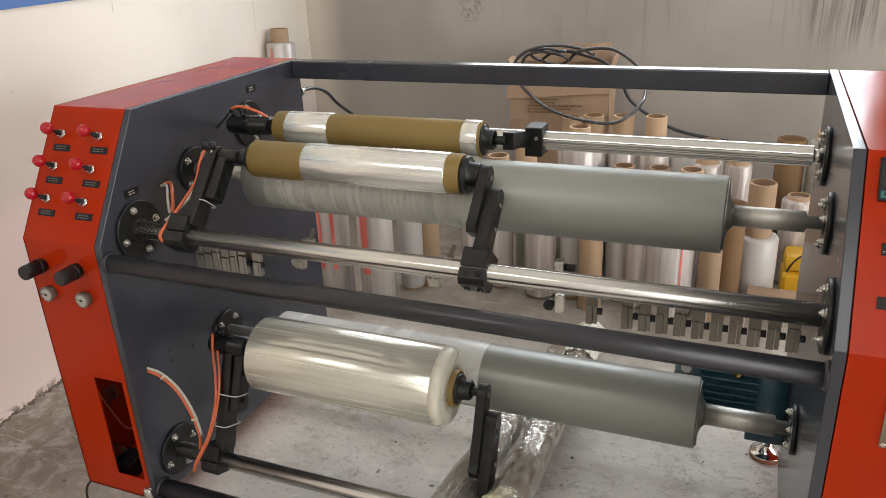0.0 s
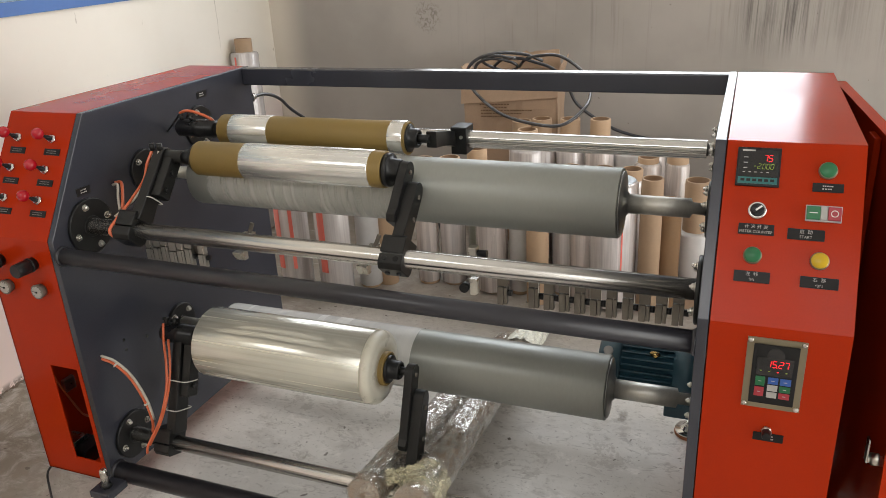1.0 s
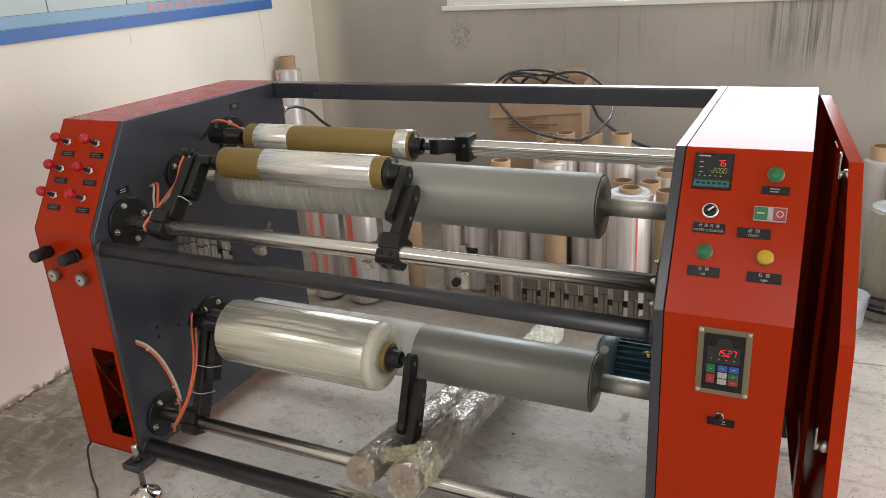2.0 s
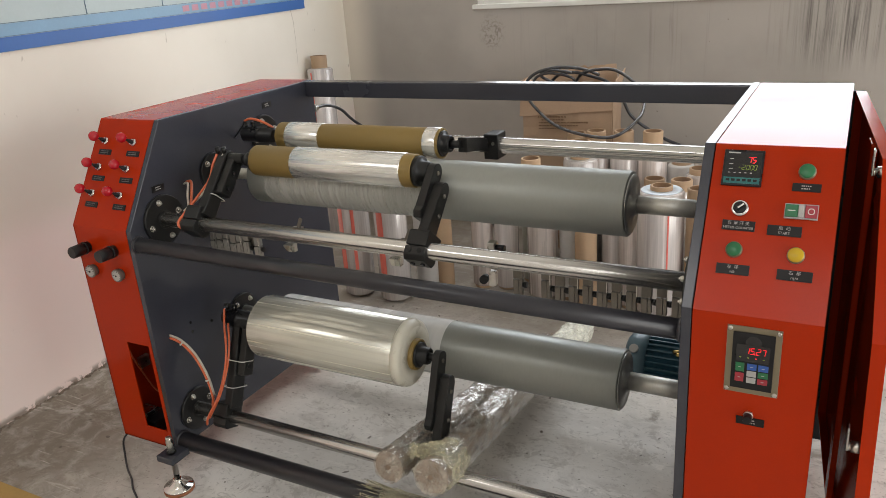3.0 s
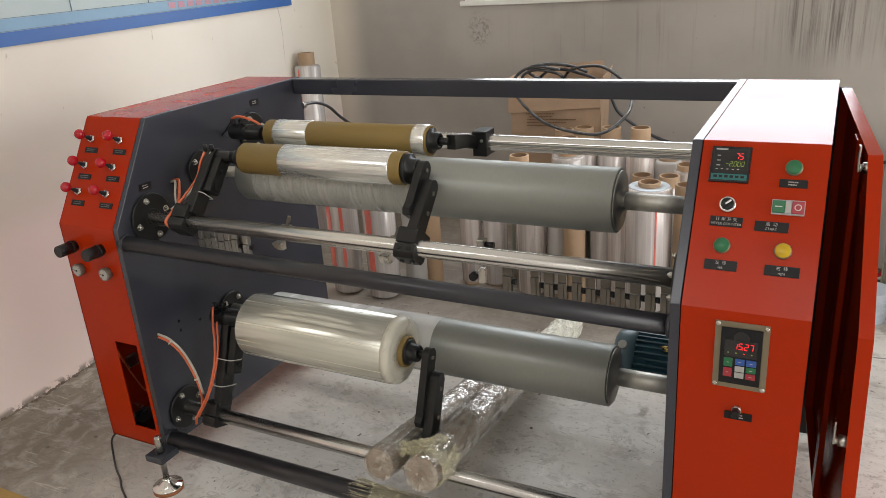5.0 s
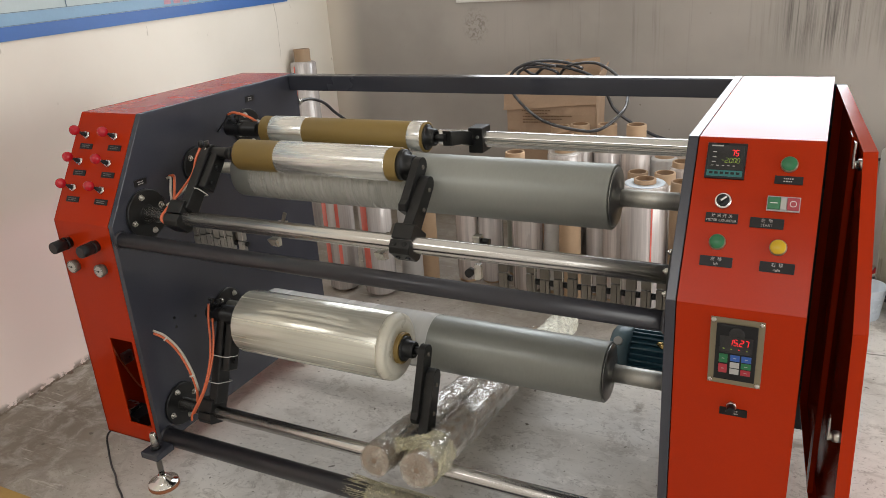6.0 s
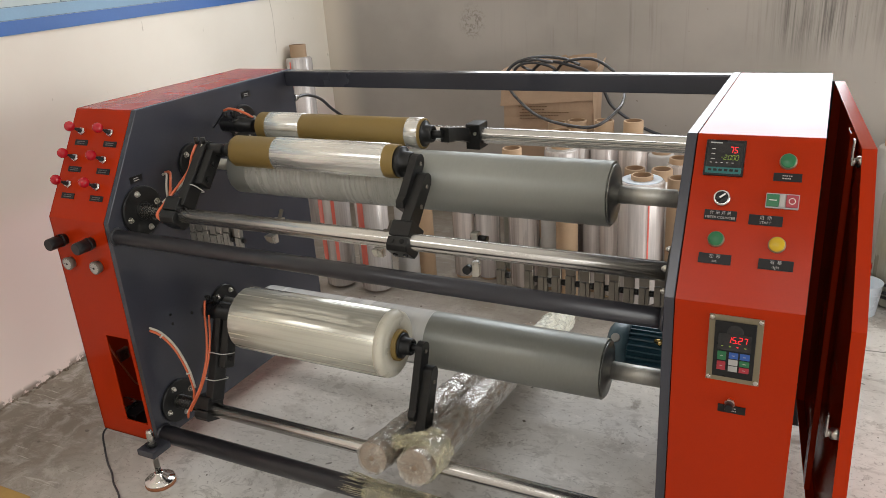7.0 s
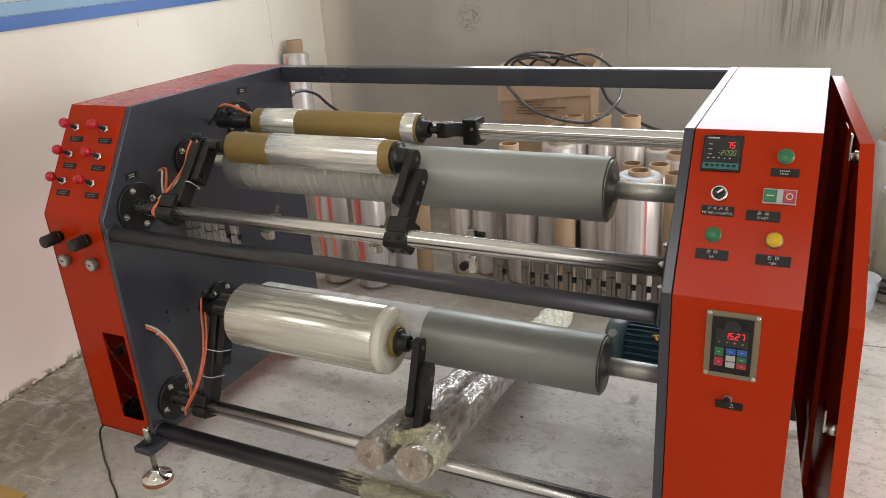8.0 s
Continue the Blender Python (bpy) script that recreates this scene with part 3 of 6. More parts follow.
# inside of the left opening: a valve block and a thin hose
bm = B()
box(bm, -0.218, -0.105, -0.150, -0.070, BOT + 0.004, 0.168, 0.004)
cyl(bm, (-0.135, -0.075, 0.142), (-0.135, -0.02, 0.142), 0.022, seg=24)
valve = mpart("valve_block", bm, BLACKP, "black air valve inside the cabinet")
bm = B()
box(bm, -0.205, -0.150, -0.152, -0.090, 0.169, 0.186, 0.002)
part("valve_cap", bm, ZINC, valve, "grey metal cap")
bm = B()
box(bm, CL + 0.003, CL + 0.018, -0.075, -0.035, 0.305, 0.347, 0.003)
mpart("socket_box", bm, ZINC, "small grey socket inside the cabinet")
bm = B()
sweep(bm, [(-0.178, -0.135, 0.45), (-0.172, -0.125, 0.385), (-0.176, -0.100, 0.320), (-0.190, -0.055, 0.225), (-0.195, -0.02, 0.19)], 0.003)
mpart("thin_hose", bm, HOSE_O)


# open service door of the right cabinet, hinged at the back
def service_door():
    ang = math.degrees(math.atan(0.078))
    hinge_line = Vector((CR + 0.006, BACK - 0.01, 0))
    turn = Matrix.Translation(hinge_line) @ Matrix.Rotation(radians(ang), 4, "Z") @ Matrix.Translation(-hinge_line)
    outline = [(0.010, TOPZ - 0.020), (KY + 0.004, KZ - 0.024), (KY + 0.004, BOT + 0.01), (BACK - 0.01, BOT + 0.01), (BACK - 0.01, TOPZ - 0.020)]
    bm = B()
    inner = inset(outline, 0.004)
    rings = [[bm.verts.new((hinge_line.x + dx, y, z)) for y, z in poly] for dx, poly in ((0.025, outline), (0.0, outline), (0.0, inner), (0.021, inner))]
    k = len(outline)
    for a, b in zip(rings, rings[1:]):
        for i in range(k):
            bm.faces.new((a[i], a[(i + 1) % k], b[(i + 1) % k], b[i]))
    bm.faces.new(rings[0])
    bm.faces.new(rings[3])
    for v in bm.verts:                      # the sheet has sprung outwards at its foot
        v.co.x += 0.024 * max(KZ - v.co.z, 0) * (BACK - v.co.y)
    bmesh.ops.transform(bm, matrix=turn, verts=bm.verts)
    d = mpart("service_door", bm, RED, "open red sheet steel side door")
    bm = B()
    prism(bm, [(0.26, BOT + 0.03), (0.32, BOT + 0.03), (0.32, TOPZ - 0.05), (0.26, TOPZ - 0.05)], hinge_line.x + 0.004, hinge_line.x + 0.0175, 0.002)
    bmesh.ops.transform(bm, matrix=turn, verts=bm.verts)
    part("stiffener", bm, RED, d)
    # added black strip: stands in for the dark gap between cabinet and door
    bm = B()
    box(bm, CR - 0.006, CR + 0.028, BACK - 0.004, BACK - 0.001, 0.025, TOPZ - 0.02, 0)
    part("hinge_line", bm, BLACKP, d, "black strip added to darken the gap behind the door")
    for z in (1.085, 0.58):
        y = 0.035 if z > 1 else KY + 0.05
        bm = B()
        cyl(bm, (hinge_line.x + 0.018, y, z), (hinge_line.x - 0.004, y, z), 0.012, seg=16)
        cyl(bm, (hinge_line.x - 0.004, y, z), (hinge_line.x - 0.012, y, z), 0.008, seg=12)
        box(bm, hinge_line.x - 0.014, hinge_line.x - 0.010, y - 0.008, y + 0.008, z - 0.006, z + 0.045, 0.001)
        bmesh.ops.transform(bm, matrix=turn, verts=bm.verts)
        part("latch", bm, ZINC, d, "bright zinc cam latch")


service_door()

# cross beams
bm = B()
box(bm, XL, XR, BACK - 0.045, BACK - 0.001, TOPZ - 0.056, TOPZ - 0.001, 0.004)
mpart("top_beam", bm, GREY, "dark grey square steel beam")
for y, z, r, dip in ((-0.160, 0.807, 0.0215, 0.013), (-0.155, 0.137, 0.028, 0.0), (0.66, 0.20, 0.025, 0.0)):
    bm = B()
    cyl(bm, (XL, y, z), (XR, y, z - dip), r, seg=40)
    for x, s in ((XL, 1), (XR, -1)):
        zz = z if s > 0 else z - dip
        lathe(bm, (x, y, zz), (x + s, y, zz), [(0, r + 0.005), (0.003, r + 0.0045), (0.007, r + 0.001)], 40)
    mpart("cross_tube", bm, TUBEGREY, "dark grey painted steel tube")


# shafts, rollers and their flanges
def flange(x, s, y, z, r, bolts, rb=0.75, phase=0.5):
    bm = B()
    lathe(bm, (x, y, z), (x + s, y, z), [(0, r), (0.008, r), (0.010, r - 0.002)], 48)
    lathe(bm, (x, y, z), (x + s, y, z), [(0.010, r * 0.38), (0.012, r * 0.36)], 36)
    f = mpart("flange", bm, BLACK, "black steel bearing flange")
    for k in range(bolts):
        a = 2 * math.pi * (k + phase) / bolts
        bm = B()
        hexbolt(bm, (x + s * 0.010, y + math.cos(a) * r * rb, z + math.sin(a) * r * rb), (s, 0, 0))
        part("bolt", bm, ZINC, f)


for (y, z), rl, rr in (((-0.055, 0.852), 0.074, 0.068), ((-0.075, 0.212), 0.070, 0.062), ((0.44, 1.0), 0.066, 0.066)):
    flange(XL, 1, y, z, rl, 4, phase=0.15 if z > 0.5 else 0.2)
    flange(XR, -1, y, z, rr, 6)
for (y, z), rl, rr in (((0.18, 0.937), 0.060, 0.062), ((0.20, 0.438), 0.062, 0.056)):
    flange(XL, 1, y, z, rl, 4)
    flange(XR, -1, y, z, rr, 6)

for y, z, r in ((-0.055, 0.852, 0.0215), (-0.075, 0.212, 0.0215)):
    bm = B()
    cyl(bm, (XL + 0.008, y, z), (XR - 0.008, y, z), r, seg=48)
    mpart("support_shaft", bm, ROD, "polished chrome support shaft")


def slotted_shaft():
    y, z, r = 0.44, 1.0, 0.0235
    bm = B()
    seg, rings = 96, []
    for x in (XL + 0.008, XR - 0.030):
        ring = []
        for i in range(seg):
            a = 2 * math.pi * i / seg
            rr = r - 0.006 if 10 <= (i + 12) % seg <= 17 else r
            ring.append(bm.verts.new((x, y - math.cos(a) * rr, z + math.sin(a) * rr)))
        rings.append(ring)
    for i in range(seg):
        f = bm.faces.new((rings[0][i], rings[0][(i + 1) % seg], rings[1][(i + 1) % seg], rings[1][i]))
        f.smooth = False
    bm.faces.new(rings[0])
    bm.faces.new(rings[1][::-1])
    cyl(bm, (XR - 0.030, y, z), (XR - 0.008, y, z), 0.015, seg=24)
    ob = mpart("support_shaft", bm, ROD, "polished slotted support shaft")
    return ob


slotted_shaft()


def contact_roller(y, z, r, x0, x1, rs):
    bm = B()
    lathe(bm, (x0, y, z), (x1, y, z), [(0, r - 0.002), (0.002, r), (x1 - x0 - 0.002, r), (x1 - x0, r - 0.002)], 96)
    ro = mpart("contact_roller", bm, ALU, "matt grey aluminium contact roller")
    bm = B()
    L = 0.004
    lathe(bm, (x1, y, z), (x1 + 1, y, z), [(0, r - 0.007), (L, r - 0.007), (L, r * 0.62), (L + 0.006, rs * 1.35), (L + 0.012, rs * 1.1)], 64)
    part("end_cap", bm, ALUEND, ro, "machined roller end cap")
    bm = B()
    lathe(bm, (x0, y, z), (x0 - 1, y, z), [(0, r - 0.007), (L, r - 0.007), (L, rs * 1.1)], 64)
    part("end_cap", bm, ALUEND, ro, "machined roller end cap")
    bm = B()
    cyl(bm, (XL + 0.01, y, z), (x0 - 0.002, y, z), rs * 0.8, seg=32)
    part("journal", bm, STEEL, ro, "turned steel roller journal")
    bm = B()
    lathe(bm, (x1 + 0.006, y, z), (XR, y, z), [(0, rs), (XR - x1 - 0.05, rs), (XR - x1 - 0.046, rs * 0.6), (XR - x1 - 0.018, rs * 0.6)], 40)
    part("journal", bm, STEEL, ro, "turned steel roller journal")
    return ro


upper = contact_roller(0.18, 0.937, 0.080, 0.225, 1.36, 0.0215)
lower = contact_roller(0.20, 0.438, 0.083, 0.215, 1.345, 0.0245)


def film_sleeve(y, z, r, x0, x1, a0, a1, ragged, seed):
    """Film drawn round part of a roller, its first edge uneven."""
    bm = B()
    seg, prev = 72, None
    for i in range(seg + 1):
        a = radians(a0 + (a1 - a0) * i / seg)
        xs = x0 + ragged * (noise.noise(Vector((i * 0.11, seed, 0))) + 0.5 * noise.noise(Vector((i * 0.5, seed, 3))))
        cur = [bm.verts.new((x, y + math.cos(a) * r, z + math.sin(a) * r)) for x in (xs, xs + (x1 - xs) * 0.5, x1)]
        if prev:
            for k in (0, 1):
                bm.faces.new((prev[k], prev[k + 1], cur[k + 1], cur[k])).smooth = True
        prev = cur
    return bm


part("film_web", film_sleeve(0.18, 0.937, 0.0808, 0.290, 0.835, 115, 300, 0.012, 1), SHEET, upper, "clear stretch film drawn over the roller")
part("film_web", film_sleeve(0.18, 0.937, 0.0814, 0.345, 0.720, 118, 296, 0.030, 5), SHEET, upper, "clear stretch film drawn over the roller")
part("film_web", film_sleeve(0.20, 0.438, 0.0838, 0.222, 0.83, 20, 215, 0.004, 9), MILKWEB, lower, "milky stretch film drawn over the roller")

# ---- machine: feet ----
def foot(x, y, plate):
    bm = B()
    lathe(bm, (x, y, 0), (x, y, 1), [(0, 0.047), (0.006, 0.048), (0.012, 0.044)], 36)
    rub = mpart("foot_pad", bm, RUBBER, "rust-brown rubber foot ring")
    bm = B()
    lathe(bm, (x, y, 0), (x, y, 1), [(0.010, 0.046), (0.013, 0.047), (0.016, 0.046), (0.0175, 0.031), (0.021, 0.029), (0.034, 0.015), (0.037, 0.0145), (0.042, 0.012)], 48)
    part("foot_disc", bm, CHROME, rub, "bright plated levelling foot")
    bm = B()
    lathe(bm, (x, y, 0), (x, y, 1), [(0.038, 0.0095), (0.128, 0.0095), (0.129, 0.0108), (0.186, 0.0108), (0.194, 0.0088), (0.196, 0.006)], 20)
    part("threaded_rod", bm, ZINC, rub)
    bm = B()
    lathe(bm, (x, y, plate + 0.010), (x, y, 1), [(0, 0.015), (0.010, 0.015), (0.012, 0.012)], 6)
    part("nut", bm, BLACK, rub)
    bm = B()
    if y < 0:
        box(bm, x - 0.034, x + 0.034, y - 0.032, KY - 0.001, plate - 0.012, plate + 0.010, 0.003)
    else:
        box(bm, min(x - 0.03, XL) if x < 0.5 else x - 0.03, x + 0.03 if x < 0.5 else XR, y - 0.03, y + 0.03, plate - 0.012, plate + 0.010, 0.003)
    mpart("foot_bracket", bm, GREY)


for fx, fy in ((0.036, -0.222), (1.536, -0.222), (0.06, 0.695), (1.532, 0.695)):
    foot(fx, fy, 0.128)

# ---- machine: control fronts ----
DY, DZ = -0.180 / 0.33708, -0.285 / 0.33708


def on_slope(x, v):
    """The frame of a spot on the sloped fronts: local x along the machine, y up the slope, z outwards."""
    m = Matrix(((1, 0, 0, x), (0, -DY, DZ, v * DY), (0, -DZ, -DY, TOPZ + v * DZ), (0, 0, 0, 1)))
    return m


def on_front(x, z):
    return Matrix(((1, 0, 0, x), (0, 0, -1, KY), (0, 1, 0, z), (0, 0, 0, 1)))


def lbox(m, w, h, z0, z1, bevel=0.0, dx=0.0, dy=0.0):
    bm = B()
    return box(bm, dx - w / 2, dx + w / 2, dy - h / 2, dy + h / 2, z0, z1, bevel, m)


def lturn(m, prof, seg=28, dx=0.0, dy=0.0):
    bm = lathe(B(), (dx, dy, 0), (dx, dy, 1), prof, seg)
    bmesh.ops.transform(bm, matrix=m, verts=bm.verts)
    return bm


def words(body, size, m, parent, material=None, name="lettering"):
    cu = bpy.data.curves.new(name, "FONT")
    cu.body, cu.size, cu.align_x, cu.align_y, cu.extrude = body, size, "CENTER", "CENTER", 0.0
    tmp = bpy.data.objects.new(name, cu)
    me = bpy.data.meshes.new_from_object(tmp)
    bpy.data.objects.remove(tmp)
    bm = B()
    bm.from_mesh(me)
    bpy.data.meshes.remove(me)
    bmesh.ops.transform(bm, matrix=m, verts=bm.verts)
    return part(name, bm, material or WHITEINK, parent)


def bars(m, w, h, rows, parent, ink=None):
    """Lettering that cannot be read, as plain bars."""
    bm = B()
    rng = random.Random(int(w * 1e5) + rows)
    for r in range(rows):
        y = h * (0.5 - (r + 0.5) / rows)
        x = -w / 2
        while x < w / 2 - 0.002:
            k = min(rng.uniform(0.0018, 0.0042), w / 2 - x)
            box(bm, x, x + k, y - h / rows * 0.22, y + h / rows * 0.22, 0, 0.0003, 0, m)
            x += k + 0.0012
    return part("print_bar", bm, ink or WHITEINK, parent)


def plate_label(m, w, h, cn="", en="", size=0.0085, ink=None):
    lab = mpart("name_plate", lbox(m, w, h, 0.0003, 0.0018), LABEL, "black name plate with white lettering")
    up = Matrix.Translation((0, 0, 0.0021))
    if cn:
        words(cn, size * 0.92, m @ up @ Matrix.Translation((0, h * 0.22, 0)), lab)
        words(en, size * 0.78, m @ up @ Matrix.Translation((0, -h * 0.24, 0)), lab)
    else:
        bars(m @ up, w * (0.66 if ink else 0.36), h * 0.66, 2, lab, ink)
    return lab


def air_valve(x, v):
    m = on_slope(x, v)
    nut = mpart("air_valve", lturn(m, [(0.0005, 0.0122), (0.005, 0.0122), (0.0062, 0.0105), (0.009, 0.0100)], 6), CHROME, "toggle air valve with red ball knob")
    tilt = m @ Matrix.Rotation(radians(-21), 4, "Y") @ Matrix.Rotation(radians(-4), 4, "X")
    part("stem", lturn(tilt, [(0.006, 0.0068), (0.016, 0.0062), (0.020, 0.0036), (0.032, 0.0032)], 16), BLACKP, nut)
    part("knob", lturn(tilt, [(0.024 + 0.0150 * (1 - math.cos(math.pi * k / 14)), max(0.0150 * math.sin(math.pi * k / 14), 0.0008)) for k in range(15)], 28), KNOB, nut, "glossy red ball knob")


for vx in (-0.176, -0.058):
    for vv in (0.072, 0.154, 0.235):
        air_valve(vx, vv)
        plate_label(on_slope(vx + 0.008, vv + 0.034), 0.052, 0.017, ink=DULLINK)


def regulator(x, z):
    m = on_front(x, z)
    r = mpart("pressure_regulator", lturn(m, [(0.0005, 0.017), (0.010, 0.017), (0.012, 0.0195), (0.018, 0.0195)], 28), BLACKP, "black pressure regulator knob")
    part("knob", lturn(m, [(0.018, 0.017), (0.020, 0.0185), (0.056, 0.0180), (0.059, 0.0165)], 20), BLACKP, r)


DIAL = mat("aged_dial", (0.42, 0.40, 0.37), 0.4, vary=0.08, bump=0.0, coat=0.3)


def gauge(x, z):
    m = on_front(x, z)
    g = mpart("pressure_gauge", lturn(m, [(0.0005, 0.017), (0.010, 0.0185), (0.016, 0.0200), (0.019, 0.0195), (0.019, 0.0160)], 36), BLADE, "round steel pressure gauge")
    part("dial", lturn(m, [(0.0165, 0.0168), (0.0193, 0.0162)], 36), DIAL, g, "white gauge dial")
    bm = B()
    for k in range(11):
        a = radians(225 - 27 * k)
        box(bm, 0.0135, 0.0175, -0.0005, 0.0005, 0.0197, 0.0200, 0, m @ Matrix.Rotation(a, 4, "Z"))
    part("scale_mark", bm, LABEL, g)
    bm = B()
    box(bm, -0.004, 0.014, -0.0006, 0.0006, 0.0200, 0.0206, 0, m @ Matrix.Rotation(radians(170), 4, "Z"))
    part("needle", bm, LABEL, g)
    part("hub", lturn(m, [(0.0197, 0.003), (0.0215, 0.0025)], 12), LABEL, g)


for gx in (-0.190, -0.076):
    regulator(gx + 0.010, 0.787)
    gauge(gx + 0.016, 0.714)

# counter
SEG = {"0": "abcdef", "1": "bc", "2": "abged", "5": "acdfg", "7": "abc", "8": "abcdefg", "4": "bcfg", "-": "g"}


def digits(body, h, m, parent, material):
    w, t = h * 0.5, h * 0.095
    slant = Matrix(((1, 0.14, 0, 0), (0, 1, 0, 0), (0, 0, 1, 0), (0, 0, 0, 1)))
    bm = B()
    total = sum(0.25 * w if c == "." else w * 1.45 for c in body)
    x = -total / 2
    spots = {"a": (0.5, 1, 0), "g": (0.5, 0.5, 0), "d": (0.5, 0, 0), "f": (0, 0.75, 1), "b": (1, 0.75, 1), "e": (0, 0.25, 1), "c": (1, 0.25, 1)}
    for c in body:
        if c == ".":
            box(bm, x - w * 0.28, x - w * 0.28 + t * 1.3, -h / 2 - t * 0.6, -h / 2 + t * 0.7, 0, 0.0002, 0, m @ slant)
            x += 0.25 * w
            continue
        for s in SEG[c]:
            u, v, up = spots[s]
            cx, cy = x + u * w, -h / 2 + v * h
            hw, hh = (t / 2, h * 0.215) if up else (w * 0.40, t / 2)
            box(bm, cx - hw, cx + hw, cy - hh, cy + hh, 0, 0.0002, 0, m @ slant)
        x += w * 1.45
    return part("digits", bm, material, parent)


m = on_slope(1.631, 0.050)
cnt = mpart("meter_counter", lbox(m, 0.074, 0.073, 0.0004, 0.006, 0.0012), BLACKP, "black digital meter counter with red digits")
part("screen", lbox(m, 0.066, 0.050, 0.0058, 0.0066, 0, 0, 0.006), SCREEN, cnt)
part("key_strip", lbox(m, 0.066, 0.012, 0.0058, 0.0068, 0, 0, -0.026), TEAL, cnt, "teal key strip")
for k in range(6):
    part("key", lbox(m, 0.007, 0.005, 0.0066, 0.0076, 0.0005, -0.025 + 0.010 * k, -0.0255), BLACKP, cnt)
part("brand_bar", lbox(m, 0.022, 0.0028, 0.0064, 0.0068, 0, -0.018, 0.030), GREYBTN, cnt)
digits("75", 0.0115, m @ Matrix.Translation((0.017, 0.016, 0.0068)), cnt, LED_R)
digits("-2.000", 0.0095, m @ Matrix.Translation((0.010, 0.0005, 0.0068)), cnt, LED_G)
for k in range(5):
    part("status_mark", lbox(m, 0.004, 0.0014, 0.0064, 0.0068, 0, -0.024 + 0.010 * k, -0.0105), GREYBTN, cnt)
for k in range(3):
    part("status_mark", lbox(m, 0.007, 0.0016, 0.0064, 0.0068, 0, -0.022, 0.017 - 0.010 * k), GREYBTN, cnt)


def push_button(x, v, material, word):
    m = on_slope(x, v)
    b = mpart("push_button", lturn(m, [(0.0005, 0.0158), (0.003, 0.0158), (0.006, 0.0150), (0.0065, 0.0138)], 36), BRONZE, word + " push button with a metal ring")
    part("cap", lturn(m, [(0.004, 0.0140), (0.0085, 0.0138), (0.0098, 0.0125), (0.0100, 0.0004)], 36), material, b)


push_button(1.746, 0.050, GREEN, "green")
push_button(1.635, 0.213, GREEN, "green")
push_button(1.744, 0.213, YELLOW, "yellow")
plate_label(on_slope(1.748, 0.081), 0.050, 0.016)
plate_label(on_slope(1.637, 0.165), 0.060, 0.020, "计 米 开 关", "METER COUNTER", 0.0090)
plate_label(on_slope(1.719, 0.168), 0.060, 0.020, "启  动", "START", 0.0090)
plate_label(on_slope(1.637, 0.2515), 0.060, 0.020, "左  移", "left", 0.0090)
plate_label(on_slope(1.746, 0.2515), 0.061, 0.020, "右  移", "right", 0.0090)
m = on_slope(1.636, 0.131)
sel = mpart("selector_switch", lturn(m, [(0.0005, 0.0165), (0.004, 0.0165), (0.008, 0.0150), (0.0085, 0.0125)], 36), CHROME, "black selector switch with a chrome ring")
part("knob", lturn(m, [(0.005, 0.0125), (0.011, 0.0120), (0.012, 0.0110)], 32), BLACKP, sel)
part("handle", lbox(m @ Matrix.Rotation(radians(40), 4, "Z"), 0.022, 0.007, 0.011, 0.017, 0.0015), BLACKP, sel)
part("pointer", lbox(m @ Matrix.Rotation(radians(40), 4, "Z"), 0.013, 0.0035, 0.0168, 0.0174, 0, 0.003), WHITE, sel)
m = on_slope(1.744, 0.129)
sw = mpart("start_stop_switch", lbox(m, 0.058, 0.029, 0.0005, 0.006, 0.001), GREYBTN, "green and red start stop switch")
part("green_key", lbox(m, 0.022, 0.024, 0.005, 0.0095, 0.001, -0.0165), GREEN, sw)
part("lamp_key", lbox(m, 0.011, 0.024, 0.005, 0.0085, 0.001, 0.0005), GREYBTN, sw)
part("red_key", lbox(m, 0.021, 0.024, 0.005, 0.0095, 0.001, 0.0172), REDBTN, sw)
part("on_mark", lbox(m, 0.013, 0.0016, 0.0094, 0.0099, 0, -0.0165), WHITE, sw)
bm = B()
pipe(bm, (0.0172, 0, 0.0094), (0.0172, 0, 0.0099), 0.0062, 0.0048, 28)
bmesh.ops.transform(bm, matrix=m, verts=bm.verts)
part("off_mark", bm, WHITE, sw)

# inverter keypad
m = on_front(1.690, 0.760)
inv = mpart("inverter_keypad", lbox(m, 0.098, 0.143, 0.0005, 0.003, 0.0008), BRONZE, "inverter keypad in a bronze plate, red digits")
for sx in (-1, 1):
    for sy in (-1, 1):
        part("screw", lturn(m, [(0.003, 0.0048), (0.005, 0.0042), (0.0058, 0.002)], 16, sx * 0.0435, sy * 0.0655), ZINC, inv)
part("keypad", lbox(m, 0.075, 0.120, 0.003, 0.0065, 0.001), BLACKP, inv, "black keypad face")
part("dial_hollow", lturn(m, [(0.0062, 0.0150), (0.0068, 0.0140)], 32, 0, 0.040), SCREEN, inv)
part("display", lbox(m, 0.060, 0.036, 0.0063, 0.0072, 0.0004, 0, 0.018), SCREEN, inv)
digits("15.27", 0.0125, m @ Matrix.Translation((0.006, 0.0235, 0.0074)), inv, LED_R)
for k, (px, c) in enumerate(((-0.022, LED_G), (-0.008, LED_G), (0.006, LED_R), (0.020, LED_G))):
    part("status_lamp", lbox(m, 0.003, 0.002, 0.0071, 0.0074, 0, px, 0.0085), c, inv)
